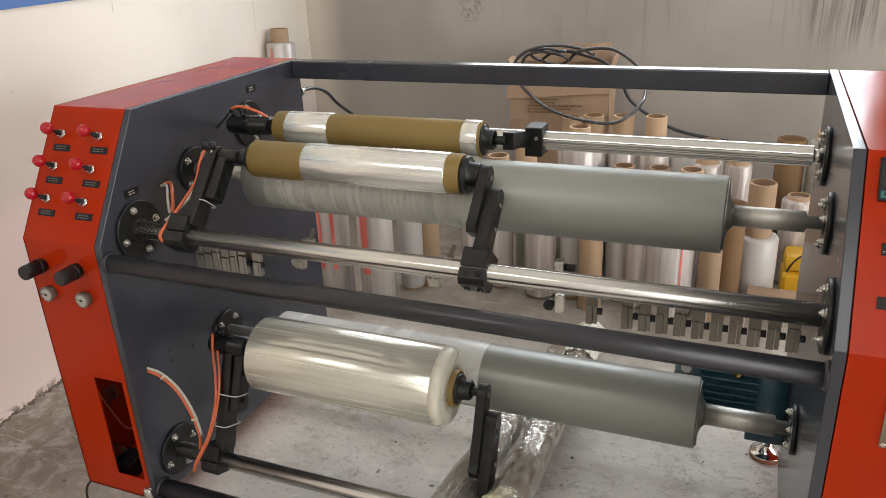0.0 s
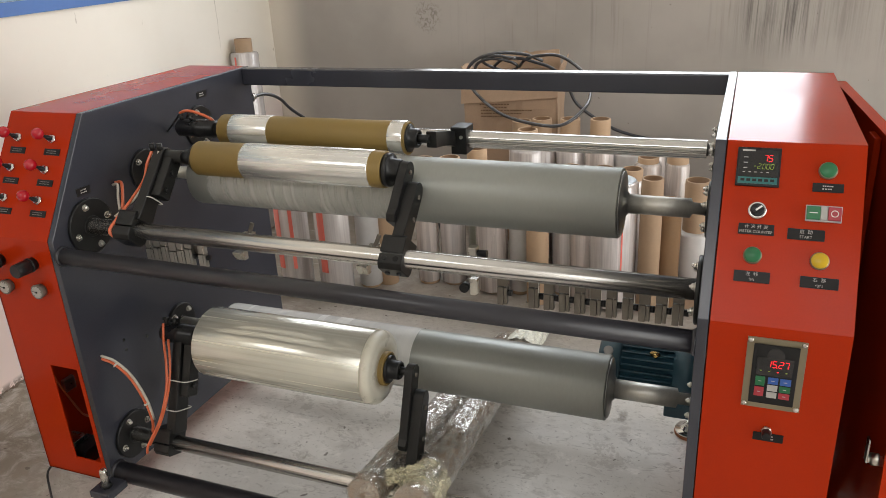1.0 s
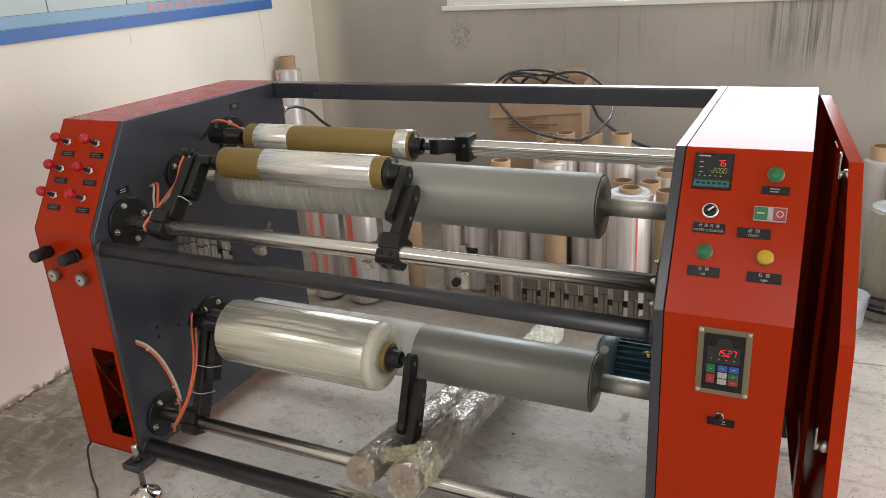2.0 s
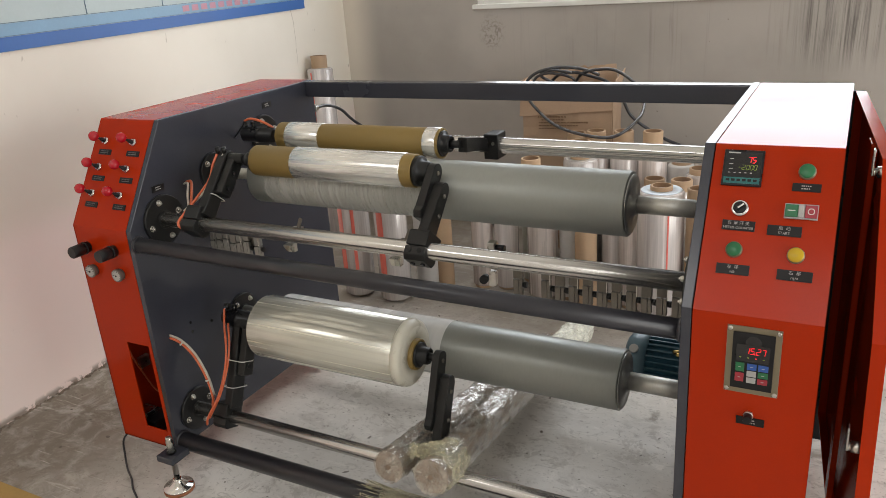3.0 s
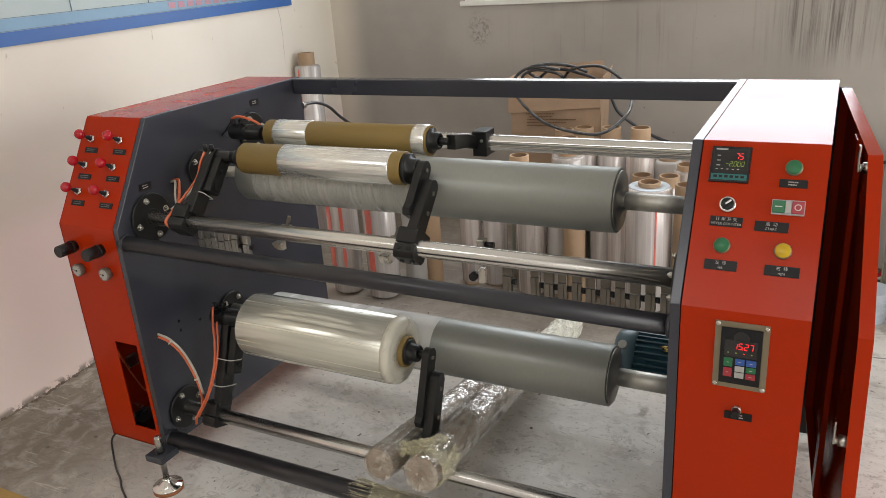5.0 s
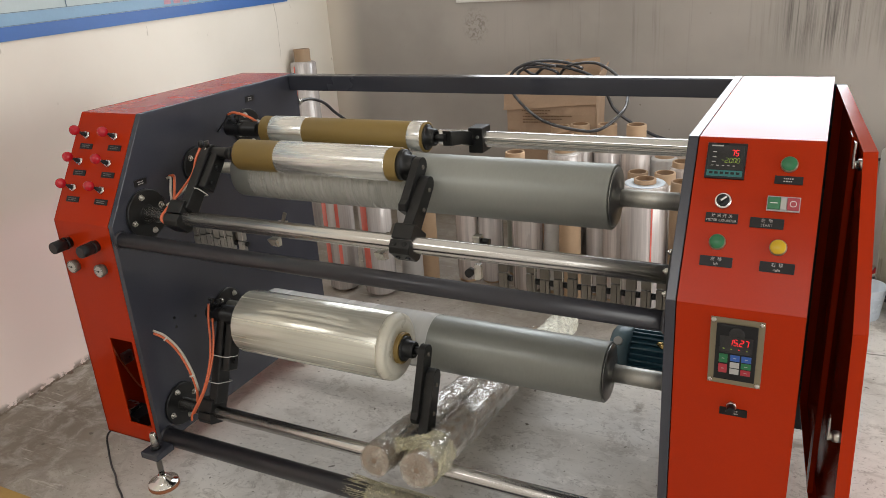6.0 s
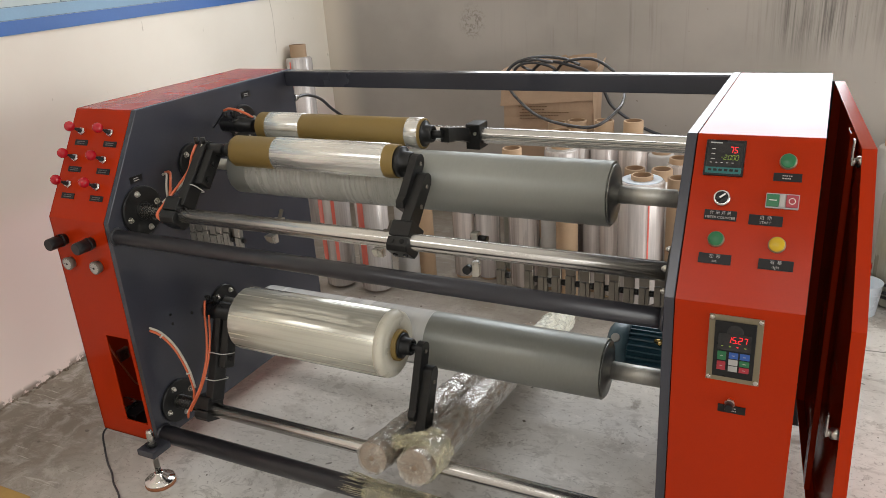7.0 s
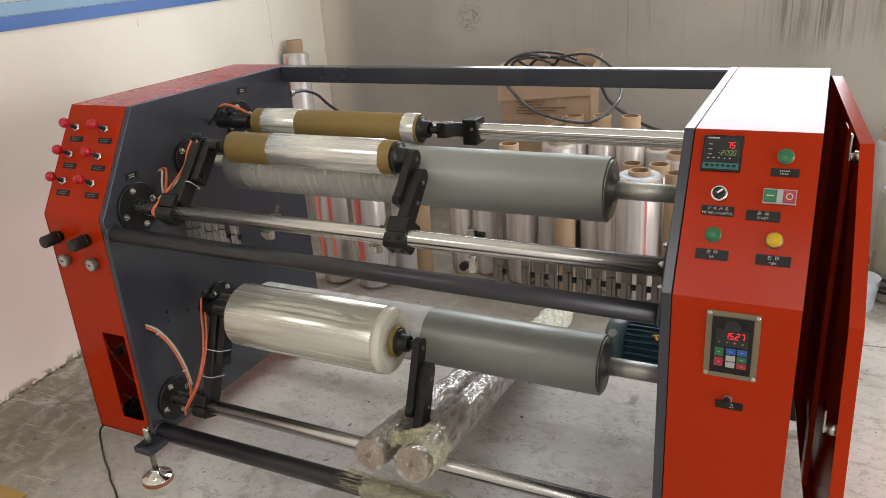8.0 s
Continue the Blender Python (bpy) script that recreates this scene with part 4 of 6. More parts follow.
for px, py, w, h, mt in ((-0.0215, -0.0130, 0.016, 0.019, GREEN), (-0.0215, -0.0350, 0.016, 0.019, REDBTN), (0.0, -0.0105, 0.017, 0.0135, BLUEBTN), (0.0, -0.0255, 0.017, 0.0125, GREYBTN),
                         (0.0, -0.0395, 0.017, 0.0120, GREYBTN), (0.0205, -0.0105, 0.018, 0.0135, BLUEBTN), (0.0205, -0.0255, 0.018, 0.0125, GREEN), (0.0205, -0.0395, 0.018, 0.0120, REDBTN)):
    part("key", lbox(m, w, h, 0.0063, 0.0075, 0.0006, px, py), mt, inv)
    part("key_mark", lbox(m, w * 0.3, 0.0014, 0.0074, 0.0077, 0, px, py), WHITEINK, inv)
plate_label(on_front(1.694, 0.626), 0.052, 0.017)
m = on_front(1.690, 0.640)
jack = mpart("potentiometer", lturn(m, [(0.0005, 0.010), (0.006, 0.010), (0.007, 0.007)], 6), ZINC, "small black knob on a hexagon nut")
part("knob", lturn(m, [(0.007, 0.0085), (0.022, 0.0080), (0.024, 0.007)], 20), BLACKP, jack)

# small marks on the left side plate
for y, z in ((0.055, 0.465), (-0.032, 0.498), (-0.031, 0.466)):
    bm = B()
    cyl(bm, (XL, y, z), (XL + 0.0012, y, z), 0.0048, seg=14)
    mpart("bolt_hole", bm, SCREEN)
MSIDE = Matrix(((0, 0, 1, XL), (1, 0, 0, 0), (0, 1, 0, 0), (0, 0, 0, 1)))
for y, z in ((0.477, 1.094), (-0.051, 0.947)):
    mm = Matrix.Translation((0, y, z)) @ MSIDE
    lab = mpart("name_plate", lbox(mm, 0.046, 0.020, 0.0003, 0.0015), LABEL, "black name plate with white lettering")
    bars(mm @ Matrix.Translation((0, 0, 0.0017)), 0.022, 0.013, 2, lab)


# ---- machine: roll arms and chucks ----
def limb(bm, x0, x1, a, b, w, wb=None, bevel=0.002):
    """A flat bar from a to b, points in (y, z), w wide, rounded at a."""
    a, b = Vector((a[0], a[1])), Vector((b[0], b[1]))
    d = (b - a).normalized()
    n = Vector((-d.y, d.x))
    wb = w if wb is None else wb
    pts = [a + (n * math.cos(t) - d * math.sin(t)) * w / 2 for t in [math.pi * k / 8 for k in range(9)]]
    pts += [b - n * wb / 2, b + n * wb / 2]
    return prism(bm, [(p.x, p.y) for p in pts], x0, x1, bevel)


def clamp_block(bm, x0, x1, y, z, r, d):
    """A block split across a shaft into two jaws; d points up the arm."""
    a = math.atan2(d[1], d[0]) - math.pi / 2
    low = [(-r - 0.014, -r - 0.002), (-r - 0.004, -r - 0.014), (r + 0.004, -r - 0.014), (r + 0.014, -r - 0.002), (r + 0.014, -0.0015), (-r - 0.014, -0.0015)]
    top = [(-r - 0.014, 0.0015), (r + 0.014, 0.0015), (r + 0.014, r + 0.022), (-r - 0.009, r + 0.022), (-r - 0.014, r + 0.016)]
    c, s = math.cos(a), math.sin(a)
    for poly in (low, top):
        jaw = prism(B(), [(y + u * c - v * s, z + u * s + v * c) for u, v in poly], x0, x1, 0.0022)
        tmp = bpy.data.meshes.new("jaw")
        jaw.to_mesh(tmp)
        jaw.free()
        bm.from_mesh(tmp)
        bpy.data.meshes.remove(tmp)
    return bm


def nibbed_bar(bm, x0, x1, a, b, w):
    """A flat bar from a to b, rounded at a, cut to a slanting point at b."""
    a, b = Vector(a), Vector(b)
    d = (b - a).normalized()
    n = Vector((-d.y, d.x))
    pts = [a + (n * math.cos(t) - d * math.sin(t)) * w / 2 for t in [math.pi * k / 8 for k in range(9)]]
    pts += [b - n * w / 2 - d * 0.030, b - n * w * 0.68 - d * 0.014, b - n * w * 0.44, b + n * w / 2 - d * 0.004]
    return prism(bm, [(p.x, p.y) for p in pts], x0, x1, 0.0018)


def socket_screw(x, y, z, parent, r=0.0058):
    bm = B()
    lathe(bm, (x, y, z), (x + 1, y, z), [(0, r), (0.0030, r), (0.0038, r * 0.85), (0.0038, r * 0.5), (0.0015, r * 0.48)], 14)
    part("arm_screw", bm, BLADE, parent)


def roll_arm(x_rod, rod, hub, x_arm, label):
    """Clamp on the shaft, lower and upper bar, screws."""
    ry, rz = rod
    hy, hz = hub
    d = Vector((hy - ry, hz - rz)).normalized()
    L = Vector((hy - ry, hz - rz)).length
    P = lambda s, o=0.0: (ry + d.x * s * L - d.y * o, rz + d.y * s * L + d.x * o)
    cl = mpart("arm_clamp", clamp_block(B(), x_rod - 0.028, x_rod + 0.028, ry, rz, 0.0215, d), BLACK, label)
    for o in (-0.014, 0.014):
        bm = B()
        q = Vector((ry - d.x * 0.013, rz - d.y * 0.013))
        n = Vector((-d.y, d.x))
        p0, p1 = q + n * 0.034, q + n * 0.0385
        cyl(bm, (x_rod + o, p0.x, p0.y), (x_rod + o, p1.x, p1.y), 0.0062, seg=14, bev=0.0008)
        part("clamp_screw", bm, BLACKP, cl)
        bm = B()
        p0, p1 = Vector((ry, rz)) - d * 0.034, Vector((ry, rz)) - d * 0.040
        cyl(bm, (x_rod + o, p0.x, p0.y), (x_rod + o, p1.x, p1.y), 0.0060, seg=14, bev=0.0008)
        part("clamp_screw", bm, BLACKP, cl)
    bm = limb(B(), x_arm + 0.004, x_arm + 0.032, P(0.80, -0.012), P(0.12, -0.002), 0.040, 0.052)
    low = mpart("lower_arm", bm, BLACK, "black oxide steel arm bar")
    up = mpart("upper_arm", nibbed_bar(B(), x_arm - 0.018, x_arm + 0.0035, P(1.0), P(0.36, 0.002), 0.046), BLACK, "black oxide steel arm bar")
    for s in (0.46, 0.72):
        socket_screw(x_arm + 0.0315, *P(s, -0.012), low)
    socket_screw(x_arm + 0.0030, *P(0.985), up)
    return cl


F1, F2, R3 = (-0.055, 0.852), (-0.075, 0.212), (0.44, 1.0)
AXA, AXB, AXC = (0.265, 1.042), (0.085, 1.012), (0.035, 0.499)
roll_arm(0.903, F1, AXB, 0.885, "black split clamp on the chrome shaft")
roll_arm(0.915, F2, AXC, 0.885, "black split clamp on the chrome shaft")


def rear_arm():
    y, z = R3
    bm = B()
    box(bm, 0.868, 0.912, y - 0.032, y + 0.032, z - 0.036, z + 0.038, 0.003)
    cl = mpart("arm_clamp", bm, BLACK, "black block clamp on the slotted shaft")
    bm = B()
    prism(bm, [(0.27, 1.018), (0.36, 1.005), (0.41, 0.985), (0.41, 1.026), (0.36, 1.040), (0.27, 1.060)], 0.855, 0.882, 0.002)
    part("arm_bar", bm, BLACK, cl)
    for dx in (0.0, 0.018):
        bm = B()
        cyl(bm, (0.880 + dx, y - 0.032, z + 0.012), (0.880 + dx, y - 0.035, z + 0.012), 0.005, seg=12)
        part("arm_screw", bm, ZINC, cl)


rear_arm()


def chuck(x0, x1, ax, r, xs):
    """The black end cone of a roll with its shaft up to the arm."""
    y, z = ax
    s = 1 if x1 > x0 else -1
    L = abs(x1 - x0)
    bm = B()
    lathe(bm, (x0, y, z), (x1, y, z), [(0, r * 0.8), (0.001, r), (L * 0.34, r), (L * 0.38, r * 0.95), (L * 0.38, r * 0.70), (L * 0.92, r * 0.66), (L, r * 0.60), (L, r * 0.44), (L * 0.7, r * 0.40)], 40)
    c = mpart("chuck", bm, BLACK, "black steel core chuck")
    bm = B()
    cyl(bm, (x0 + s * L * 0.6, y, z), (xs, y, z), r * 0.3, seg=20)
    part("spindle", bm, STEEL if r > 0.038 else BLACK, c)


chuck(0.802, 0.838, AXA, 0.036, 0.866)
chuck(0.826, 0.866, AXB, 0.040, 0.880)
chuck(0.805, 0.848, AXC, 0.036, 0.878)
for (y, z), xe in ((AXB, 0.298), (AXC, 0.272)):
    bm = B()
    lathe(bm, (xe - 0.065, y, z), (xe, y, z), [(0, 0.016), (0.020, 0.016), (0.022, 0.020), (0.040, 0.020), (0.042, 0.013), (0.052, 0.013), (0.054, 0.038), (0.066, 0.040)], 32)
    mpart("chuck", bm, BLACK, "black steel core chuck")


def air_cylinder(x0, x1, y, z, r, ports):
    bm = B()
    L = x1 - x0
    lathe(bm, (x0, y, z), (x1, y, z), [(0, r - 0.003), (0.003, r), (L * 0.45, r), (L * 0.46, r + 0.001), (L * 0.6, r + 0.001), (L * 0.61, r), (L - 0.004, r), (L, r - 0.006)], 32)
    c = mpart("air_cylinder", bm, BLACKP, "black pneumatic cylinder")
    for px in ports:
        bm = B()
        cyl(bm, (px, y, z + r - 0.002), (px, y, z + r + 0.012), 0.006, seg=12)
        cyl(bm, (px - 0.009, y, z + r + 0.012), (px + 0.010, y, z + r + 0.014), 0.0055, seg=12)
        part("elbow_fitting", bm, BLACK, c)


air_cylinder(0.095, 0.222, AXA[0], AXA[1], 0.024, (0.108, 0.140))
air_cylinder(0.110, 0.222, AXC[0], AXC[1] + 0.005, 0.029, (0.122, 0.150))


def left_arm(rod, hub, xc, x):
    """The arm beside the left side plate: clamp, bar with two knobs, head."""
    ry, rz = rod
    hy, hz, hx = hub
    d = Vector((hy - ry, hz - rz)).normalized()
    L = Vector((hy - ry, hz - rz)).length
    P = lambda s, o=0.0: (ry + d.x * s * L - d.y * o, rz + d.y * s * L + d.x * o)
    cl = mpart("arm_clamp", clamp_block(B(), xc - 0.026, xc + 0.026, ry, rz, 0.0215, d), BLACK, "black split clamp on the chrome shaft")
    bm = limb(B(), x - 0.008, x + 0.022, P(1.0), P(0.10), 0.046, 0.054, 0.003)
    bar = mpart("lower_arm", bm, BLACK, "black oxide steel arm bar")
    bm = limb(B(), x + 0.0225, x + 0.050, P(0.98, -0.006), P(0.45, -0.006), 0.040, 0.044, 0.003)
    mpart("upper_arm", bm, BLACK, "black oxide steel arm bar")
    for s in (0.55, 0.78):
        bm = B()
        p = P(s, -0.004)
        cyl(bm, (x + 0.049, p[0], p[1]), (x + 0.058, p[0], p[1]), 0.0075, seg=16)
        part("arm_screw", bm, BLACKP, bar)
    bm = B()
    cyl(bm, (x + 0.01, hy, hz), (hx, hy, hz), 0.017, seg=28, bev=0.002)
    mpart("arm_head", bm, BLACK, "black arm head")


left_arm(F1, (AXB[0], AXB[1], 0.245), 0.156, 0.170)
left_arm(F2, (AXC[0], AXC[1], 0.215), 0.150, 0.164)

# hoses
def hose(pts, material=None, r=0.0042, label="orange air hose"):
    return mpart("air_hose", sweep(B(), pts, r), material or HOSE_O, label)


hose([(XL, 0.060, 0.935), (0.050, 0.050, 0.940), (0.080, 0.015, 0.915), (0.096, -0.010, 0.890)])
hose([(XL, 0.050, 0.932), (0.045, 0.040, 0.937), (0.072, 0.006, 0.912), (0.090, -0.014, 0.888)], HOSE_C, 0.0035, "clear air hose")
hose([(0.134, -0.088, 0.838), (0.124, -0.096, 0.862), (0.128, -0.062, 0.888), (0.138, -0.014, 0.922), (0.148, 0.030, 0.960), (0.152, 0.050, 1.000), (0.158, 0.070, 1.030)])
hose([(0.112, -0.057, 0.885), (0.142, -0.010, 0.920), (0.158, 0.032, 0.962), (0.172, 0.054, 1.000), (0.180, 0.072, 1.030)], HOSE_C, 0.0035, "clear air hose")
hose([(XL, -0.121, 0.487), (0.050, -0.112, 0.470), (0.085, -0.102, 0.425), (0.110, -0.095, 0.355), (0.120, -0.092, 0.290), (0.116, -0.096, 0.250)])
hose([(XL, -0.121, 0.496), (0.052, -0.110, 0.478), (0.090, -0.100, 0.432), (0.116, -0.093, 0.360), (0.126, -0.090, 0.290)], HOSE_C, 0.0035, "clear air hose")
hose([(0.118, -0.134, 0.205), (0.128, -0.132, 0.235), (0.154, -0.098, 0.300), (0.160, -0.058, 0.375), (0.152, -0.030, 0.440), (0.142, -0.012, 0.500), (0.132, 0.010, 0.545)], None, 0.0036)
hose([(0.127, -0.128, 0.228), (0.157, -0.094, 0.300), (0.165, -0.054, 0.375), (0.160, -0.024, 0.440), (0.152, -0.004, 0.505)], HOSE_O, 0.0034)
hose([(0.104, AXA[0], 1.084), (0.130, 0.262, 1.092), (0.165, 0.265, 1.086), (0.205, 0.272, 1.066), (0.230, 0.290, 1.020)])
hose([(XL, 0.30, 1.02), (0.06, 0.285, 1.05), (0.095, 0.27, 1.076)], CABLE, 0.0035, "black air hose")


def tie_round(c, d, w, h, r=0.0016):
    """A cable tie round an arm: a flattened loop about the line d through c."""
    c, d = Vector(c), Vector(d).normalized()
    u = Vector((1, 0, 0))
    n = d.cross(u).normalized()
    sq = lambda v: math.copysign(abs(v) ** 0.4, v)
    pts = [c + u * w * sq(math.cos(2 * math.pi * k / 24)) + n * h * sq(math.sin(2 * math.pi * k / 24)) for k in range(25)]
    mpart("cable_tie", sweep(B(), pts, r, 6, 2), TIE, "white cable tie")


tie_round((0.180, 0.004, 0.915), (0, 0.14, 0.16), 0.024, 0.027)
tie_round((0.182, -0.014, 0.387), (0, 0.11, 0.287), 0.036, 0.031)
tie_round((0.172, -0.040, 0.305), (0, 0.11, 0.287), 0.022, 0.036)
for p in ((0.052, -0.111, 0.470), (0.114, -0.094, 0.345)):
    bm = lathe(B(), p, (p[0] + 0.3, p[1] + 0.05, p[2] - 1.0 if p[0] > 0.1 else p[2] - 0.3), [(0, 0.0085), (0.004, 0.0085)], 14)
    mpart("cable_tie", bm, TIE, "white cable tie")
for x, y, z in ((0.158, 0.072, 1.036), (0.180, 0.075, 1.036)):
    bm = cyl(B(), (x, y, z - 0.008), (x, y, z + 0.012), 0.007, seg=14)
    mpart("elbow_fitting", bm, BLACK)

# slitting bar with its blade holders behind the upper shaft
bm = B()
box(bm, XL, XR, 0.034, 0.044, 0.796, 0.812, 0.001)
mpart("blade_bar", bm, BLADE, "flat ground steel blade bar")
for x0, x1 in ((0.108, 0.292),):
    bm = B()
    box(bm, x0, x1, 0.0345, 0.0435, 0.750, 0.795, 0.001)
    mpart("blade_rail", bm, BLADE, "dull steel rail behind the blade holders")
bm = B()
box(bm, 0.30, 1.345, 0.030, 0.050, 0.8125, 0.826, 0.001)
mpart("blade_bar", bm, ZINC, "bright steel bar")


def blade_holder(x, k, steel):
    step = 0.768 + 0.006 * (k % 3)
    bm = B()
    box(bm, x - 0.0125, x + 0.0105, 0.022, 0.0335, step, 0.814, 0.0008)
    h = mpart("blade_holder", bm, steel, "small dull steel blade holder")
    bm = B()
    box(bm, x - 0.0125, x + 0.0015, 0.020, 0.0325, 0.728, step - 0.0022, 0.0008)
    part("clip", bm, steel, h)
    bm = B()
    box(bm, x + 0.0027, x + 0.0105, 0.020, 0.0325, 0.730, step - 0.0022, 0.0008)
    part("clip", bm, steel, h)
    bm = B()
    cyl(bm, (x + 0.0105, 0.028, 0.757), (x + 0.0205, 0.028, 0.757), 0.0075, seg=14)
    part("thumb_screw", bm, BLACKP, h)
    if k % 2 == 0:
        bm = B()
        prism(bm, [(0.012, 0.772), (0.0132, 0.772), (0.0132, 0.800), (0.012, 0.797)], x + 0.0125, x + 0.0140)
        part("blade", bm, ZINC, h)


for k, x in enumerate([0.128 + 0.026 * i for i in range(6)] + [0.300] + [1.125] + [1.198 + 0.0345 * i for i in range(10)]):
    blade_holder(x, k, ALUEND if x < 0.4 else BLADE)


def bar_clip(x):
    bm = B()
    prism(bm, [(0.018, 0.826), (0.050, 0.826), (0.050, 0.836), (0.034, 0.838), (0.022, 0.832)], x - 0.014, x + 0.014, 0.001)
    c = mpart("bar_clip", bm, ZINC, "small steel clip on the bar")
    bm = B()
    box(bm, -0.005, 0.005, -0.003, 0.003, 0.0, 0.036, 0.001, Matrix.Translation((x + 0.004, 0.036, 0.832)) @ Matrix.Rotation(radians(24), 4, "Y"))
    part("lever", bm, BLADE, c)
    bm = B()
    prism(bm, [(0.016, 0.785), (0.030, 0.760), (0.046, 0.760), (0.046, 0.785)], x - 0.044, x - 0.016, 0.001)
    part("jaw", bm, ZINC, c)


for x in (0.445, 0.800):
    bar_clip(x)
bm = B()
box(bm, 1.042, 1.062, 0.028, 0.052, 0.827, 0.857, 0.002)
nutc = mpart("bar_clip", bm, ZINC, "bright square nut on the bar")
bm = B()
cyl(bm, (1.062, 0.040, 0.842), (1.085, 0.040, 0.842), 0.008, seg=16)
part("thumb_screw", bm, BLACKP, nutc)
bm = B()
cyl(bm, (1.035, 0.012, 0.762), (1.035, 0.030, 0.762), 0.011, seg=18)
part("thumb_screw", bm, BLACKP, nutc)
bm = B()
box(bm, 1.047, 1.066, 0.020, 0.034, 0.744, 0.785, 0.001)
part("jaw", bm, ZINC, nutc)


# drive motor on the right side plate
def motor():
    y, z, r = 0.555, 0.310, 0.080
    bm = B()
    lathe(bm, (1.330, y, z), (XR, y, z), [(0, r * 0.93), (0.15, r * 0.93), (0.151, r * 1.02), (XR - 1.331, r * 1.05)], 48)
    mo = mpart("drive_motor", bm, MOTOR, "blue-green painted finned electric motor")
    for k in range(28):
        a = 2 * math.pi * k / 28
        bm = B()
        box(bm, 1.332, 1.478, -0.0018, 0.0018, r * 0.90, r * 1.06, 0, Matrix.Translation((0, y, z)) @ Matrix.Rotation(a, 4, "X"))
        part("fin", bm, MOTOR, mo)
    bm = B()
    lathe(bm, (1.262, y, z), (1.330, y, z), [(0, r * 0.55), (0.004, r * 0.85), (0.016, r * 1.04), (0.066, r * 1.06), (0.070, r * 0.95)], 48)
    part("fan_cover", bm, MOTORPALE, mo, "pale blue sheet fan cover")
    bm = B()
    cyl(bm, (1.295, y - r * 0.68, z + r * 0.76), (1.295, y - r * 0.74, z + r * 0.83), 0.014, seg=24, bev=0.002)
    part("badge", bm, GREYBTN, mo, "round pale badge")
    bm = B()
    out = Vector((0, -0.65, 0.76)).normalized()
    seat = Vector((1.427, y, z)) + out * r
    side = Vector((1, 0, 0))
    ring = [seat + out * 0.020 + (side * math.cos(2 * math.pi * k / 16) + out * math.sin(2 * math.pi * k / 16)) * 0.012 for k in range(17)]
    sweep(bm, ring, 0.0038, 8, 2)
    cyl(bm, seat, seat + out * 0.010, 0.007, seg=12)
    part("eye_bolt", bm, BRASS, mo, "yellow zinc lifting eye")
    bm = B()
    box(bm, 1.46, XR, y - 0.06, y + 0.06, 0.18, z - r * 0.9, 0.004)
    part("mount", bm, MOTOR, mo)


motor()

# cable gland and cable at the back of the left cabinet
bm = lathe(B(), (0.008, BACK, 1.030), (0.008, 2, 1.030), [(0, 0.016), (0.008, 0.016), (0.009, 0.012), (0.024, 0.011), (0.027, 0.008)], 20)
mpart("cable_gland", bm, ZINC, "steel cable gland")
bm = sweep(B(), [(0.008, BACK + 0.012, 1.030), (0.006, 0.84, 1.024), (-0.010, 0.95, 0.985), (-0.022, 1.08, 0.90), (0.02, 1.40, 0.70), (0.16, 1.75, 0.45), (0.20, 1.90, 0.20), (0.20, 2.0, 0.006), (0.1, 2.2, 0.006)], 0.006)
mpart("power_cable", bm, CABLE, "black power cable")
bm = sweep(B(), [(-0.222, -0.150, 0.118), (-0.262, -0.165, 0.075), (-0.262, -0.175, 0.020), (-0.207, -0.216, 0.004), (-0.150, -0.250, 0.004), (-0.105, -0.284, 0.004), (-0.02, -0.337, 0.004), (0.10, -0.45, 0.004), (0.20, -0.8, 0.004)], 0.0035)
mpart("power_cable", bm, CABLE, "thin black cable on the floor")


for dz in (0.0, 0.09):
    bm = sweep(B(), [(1.745, BACK + 0.01, 0.30 - dz), (1.79, 0.80, 0.255 - dz), (1.84, 0.82, 0.235 - dz), (1.92, 0.90, 0.10), (1.98, 1.10, 0.006), (2.0, 1.5 + dz, 0.006)], 0.004)
    mpart("power_cable", bm, CABLE, "thin black cable hanging behind the cabinet")


# ---- rolls on the spindles ----
def spindle_roll(name, label, ax, x0, x1, rc, film, rf):
    y, z = ax
    t = thing(name, ((x0 + x1) / 2, y, z), label, "film roll", "rolls on the machine")
    bm = B()
    pipe(bm, (x0, y, z), (x1, y, z), rc, rc - 0.006, 64)
    part("core", bm, CORE, t, "olive paper core")
    for a, b in film:
        bm = B()
        lathe(bm, (a, y, z), (b, y, z), [(0, rc - 0.001), (0, rf - 0.002), (0.002, rf), (b - a - 0.002, rf), (b - a, rf - 0.002), (b - a, rc - 0.001)], 80)
        part("film", bm, FOIL, t, "clear stretch film, silvery where wound")
    return t


spindle_roll("film_roll", "half-wound clear film on an olive paper core", AXA, 0.250, 0.812, 0.0425, ((0.286, 0.410), (0.765, 0.806)), 0.0440)
spindle_roll("film_roll", "clear film wound on an olive core, ends bare", AXB, 0.296, 0.828, 0.0440, ((0.442, 0.796),), 0.0458)


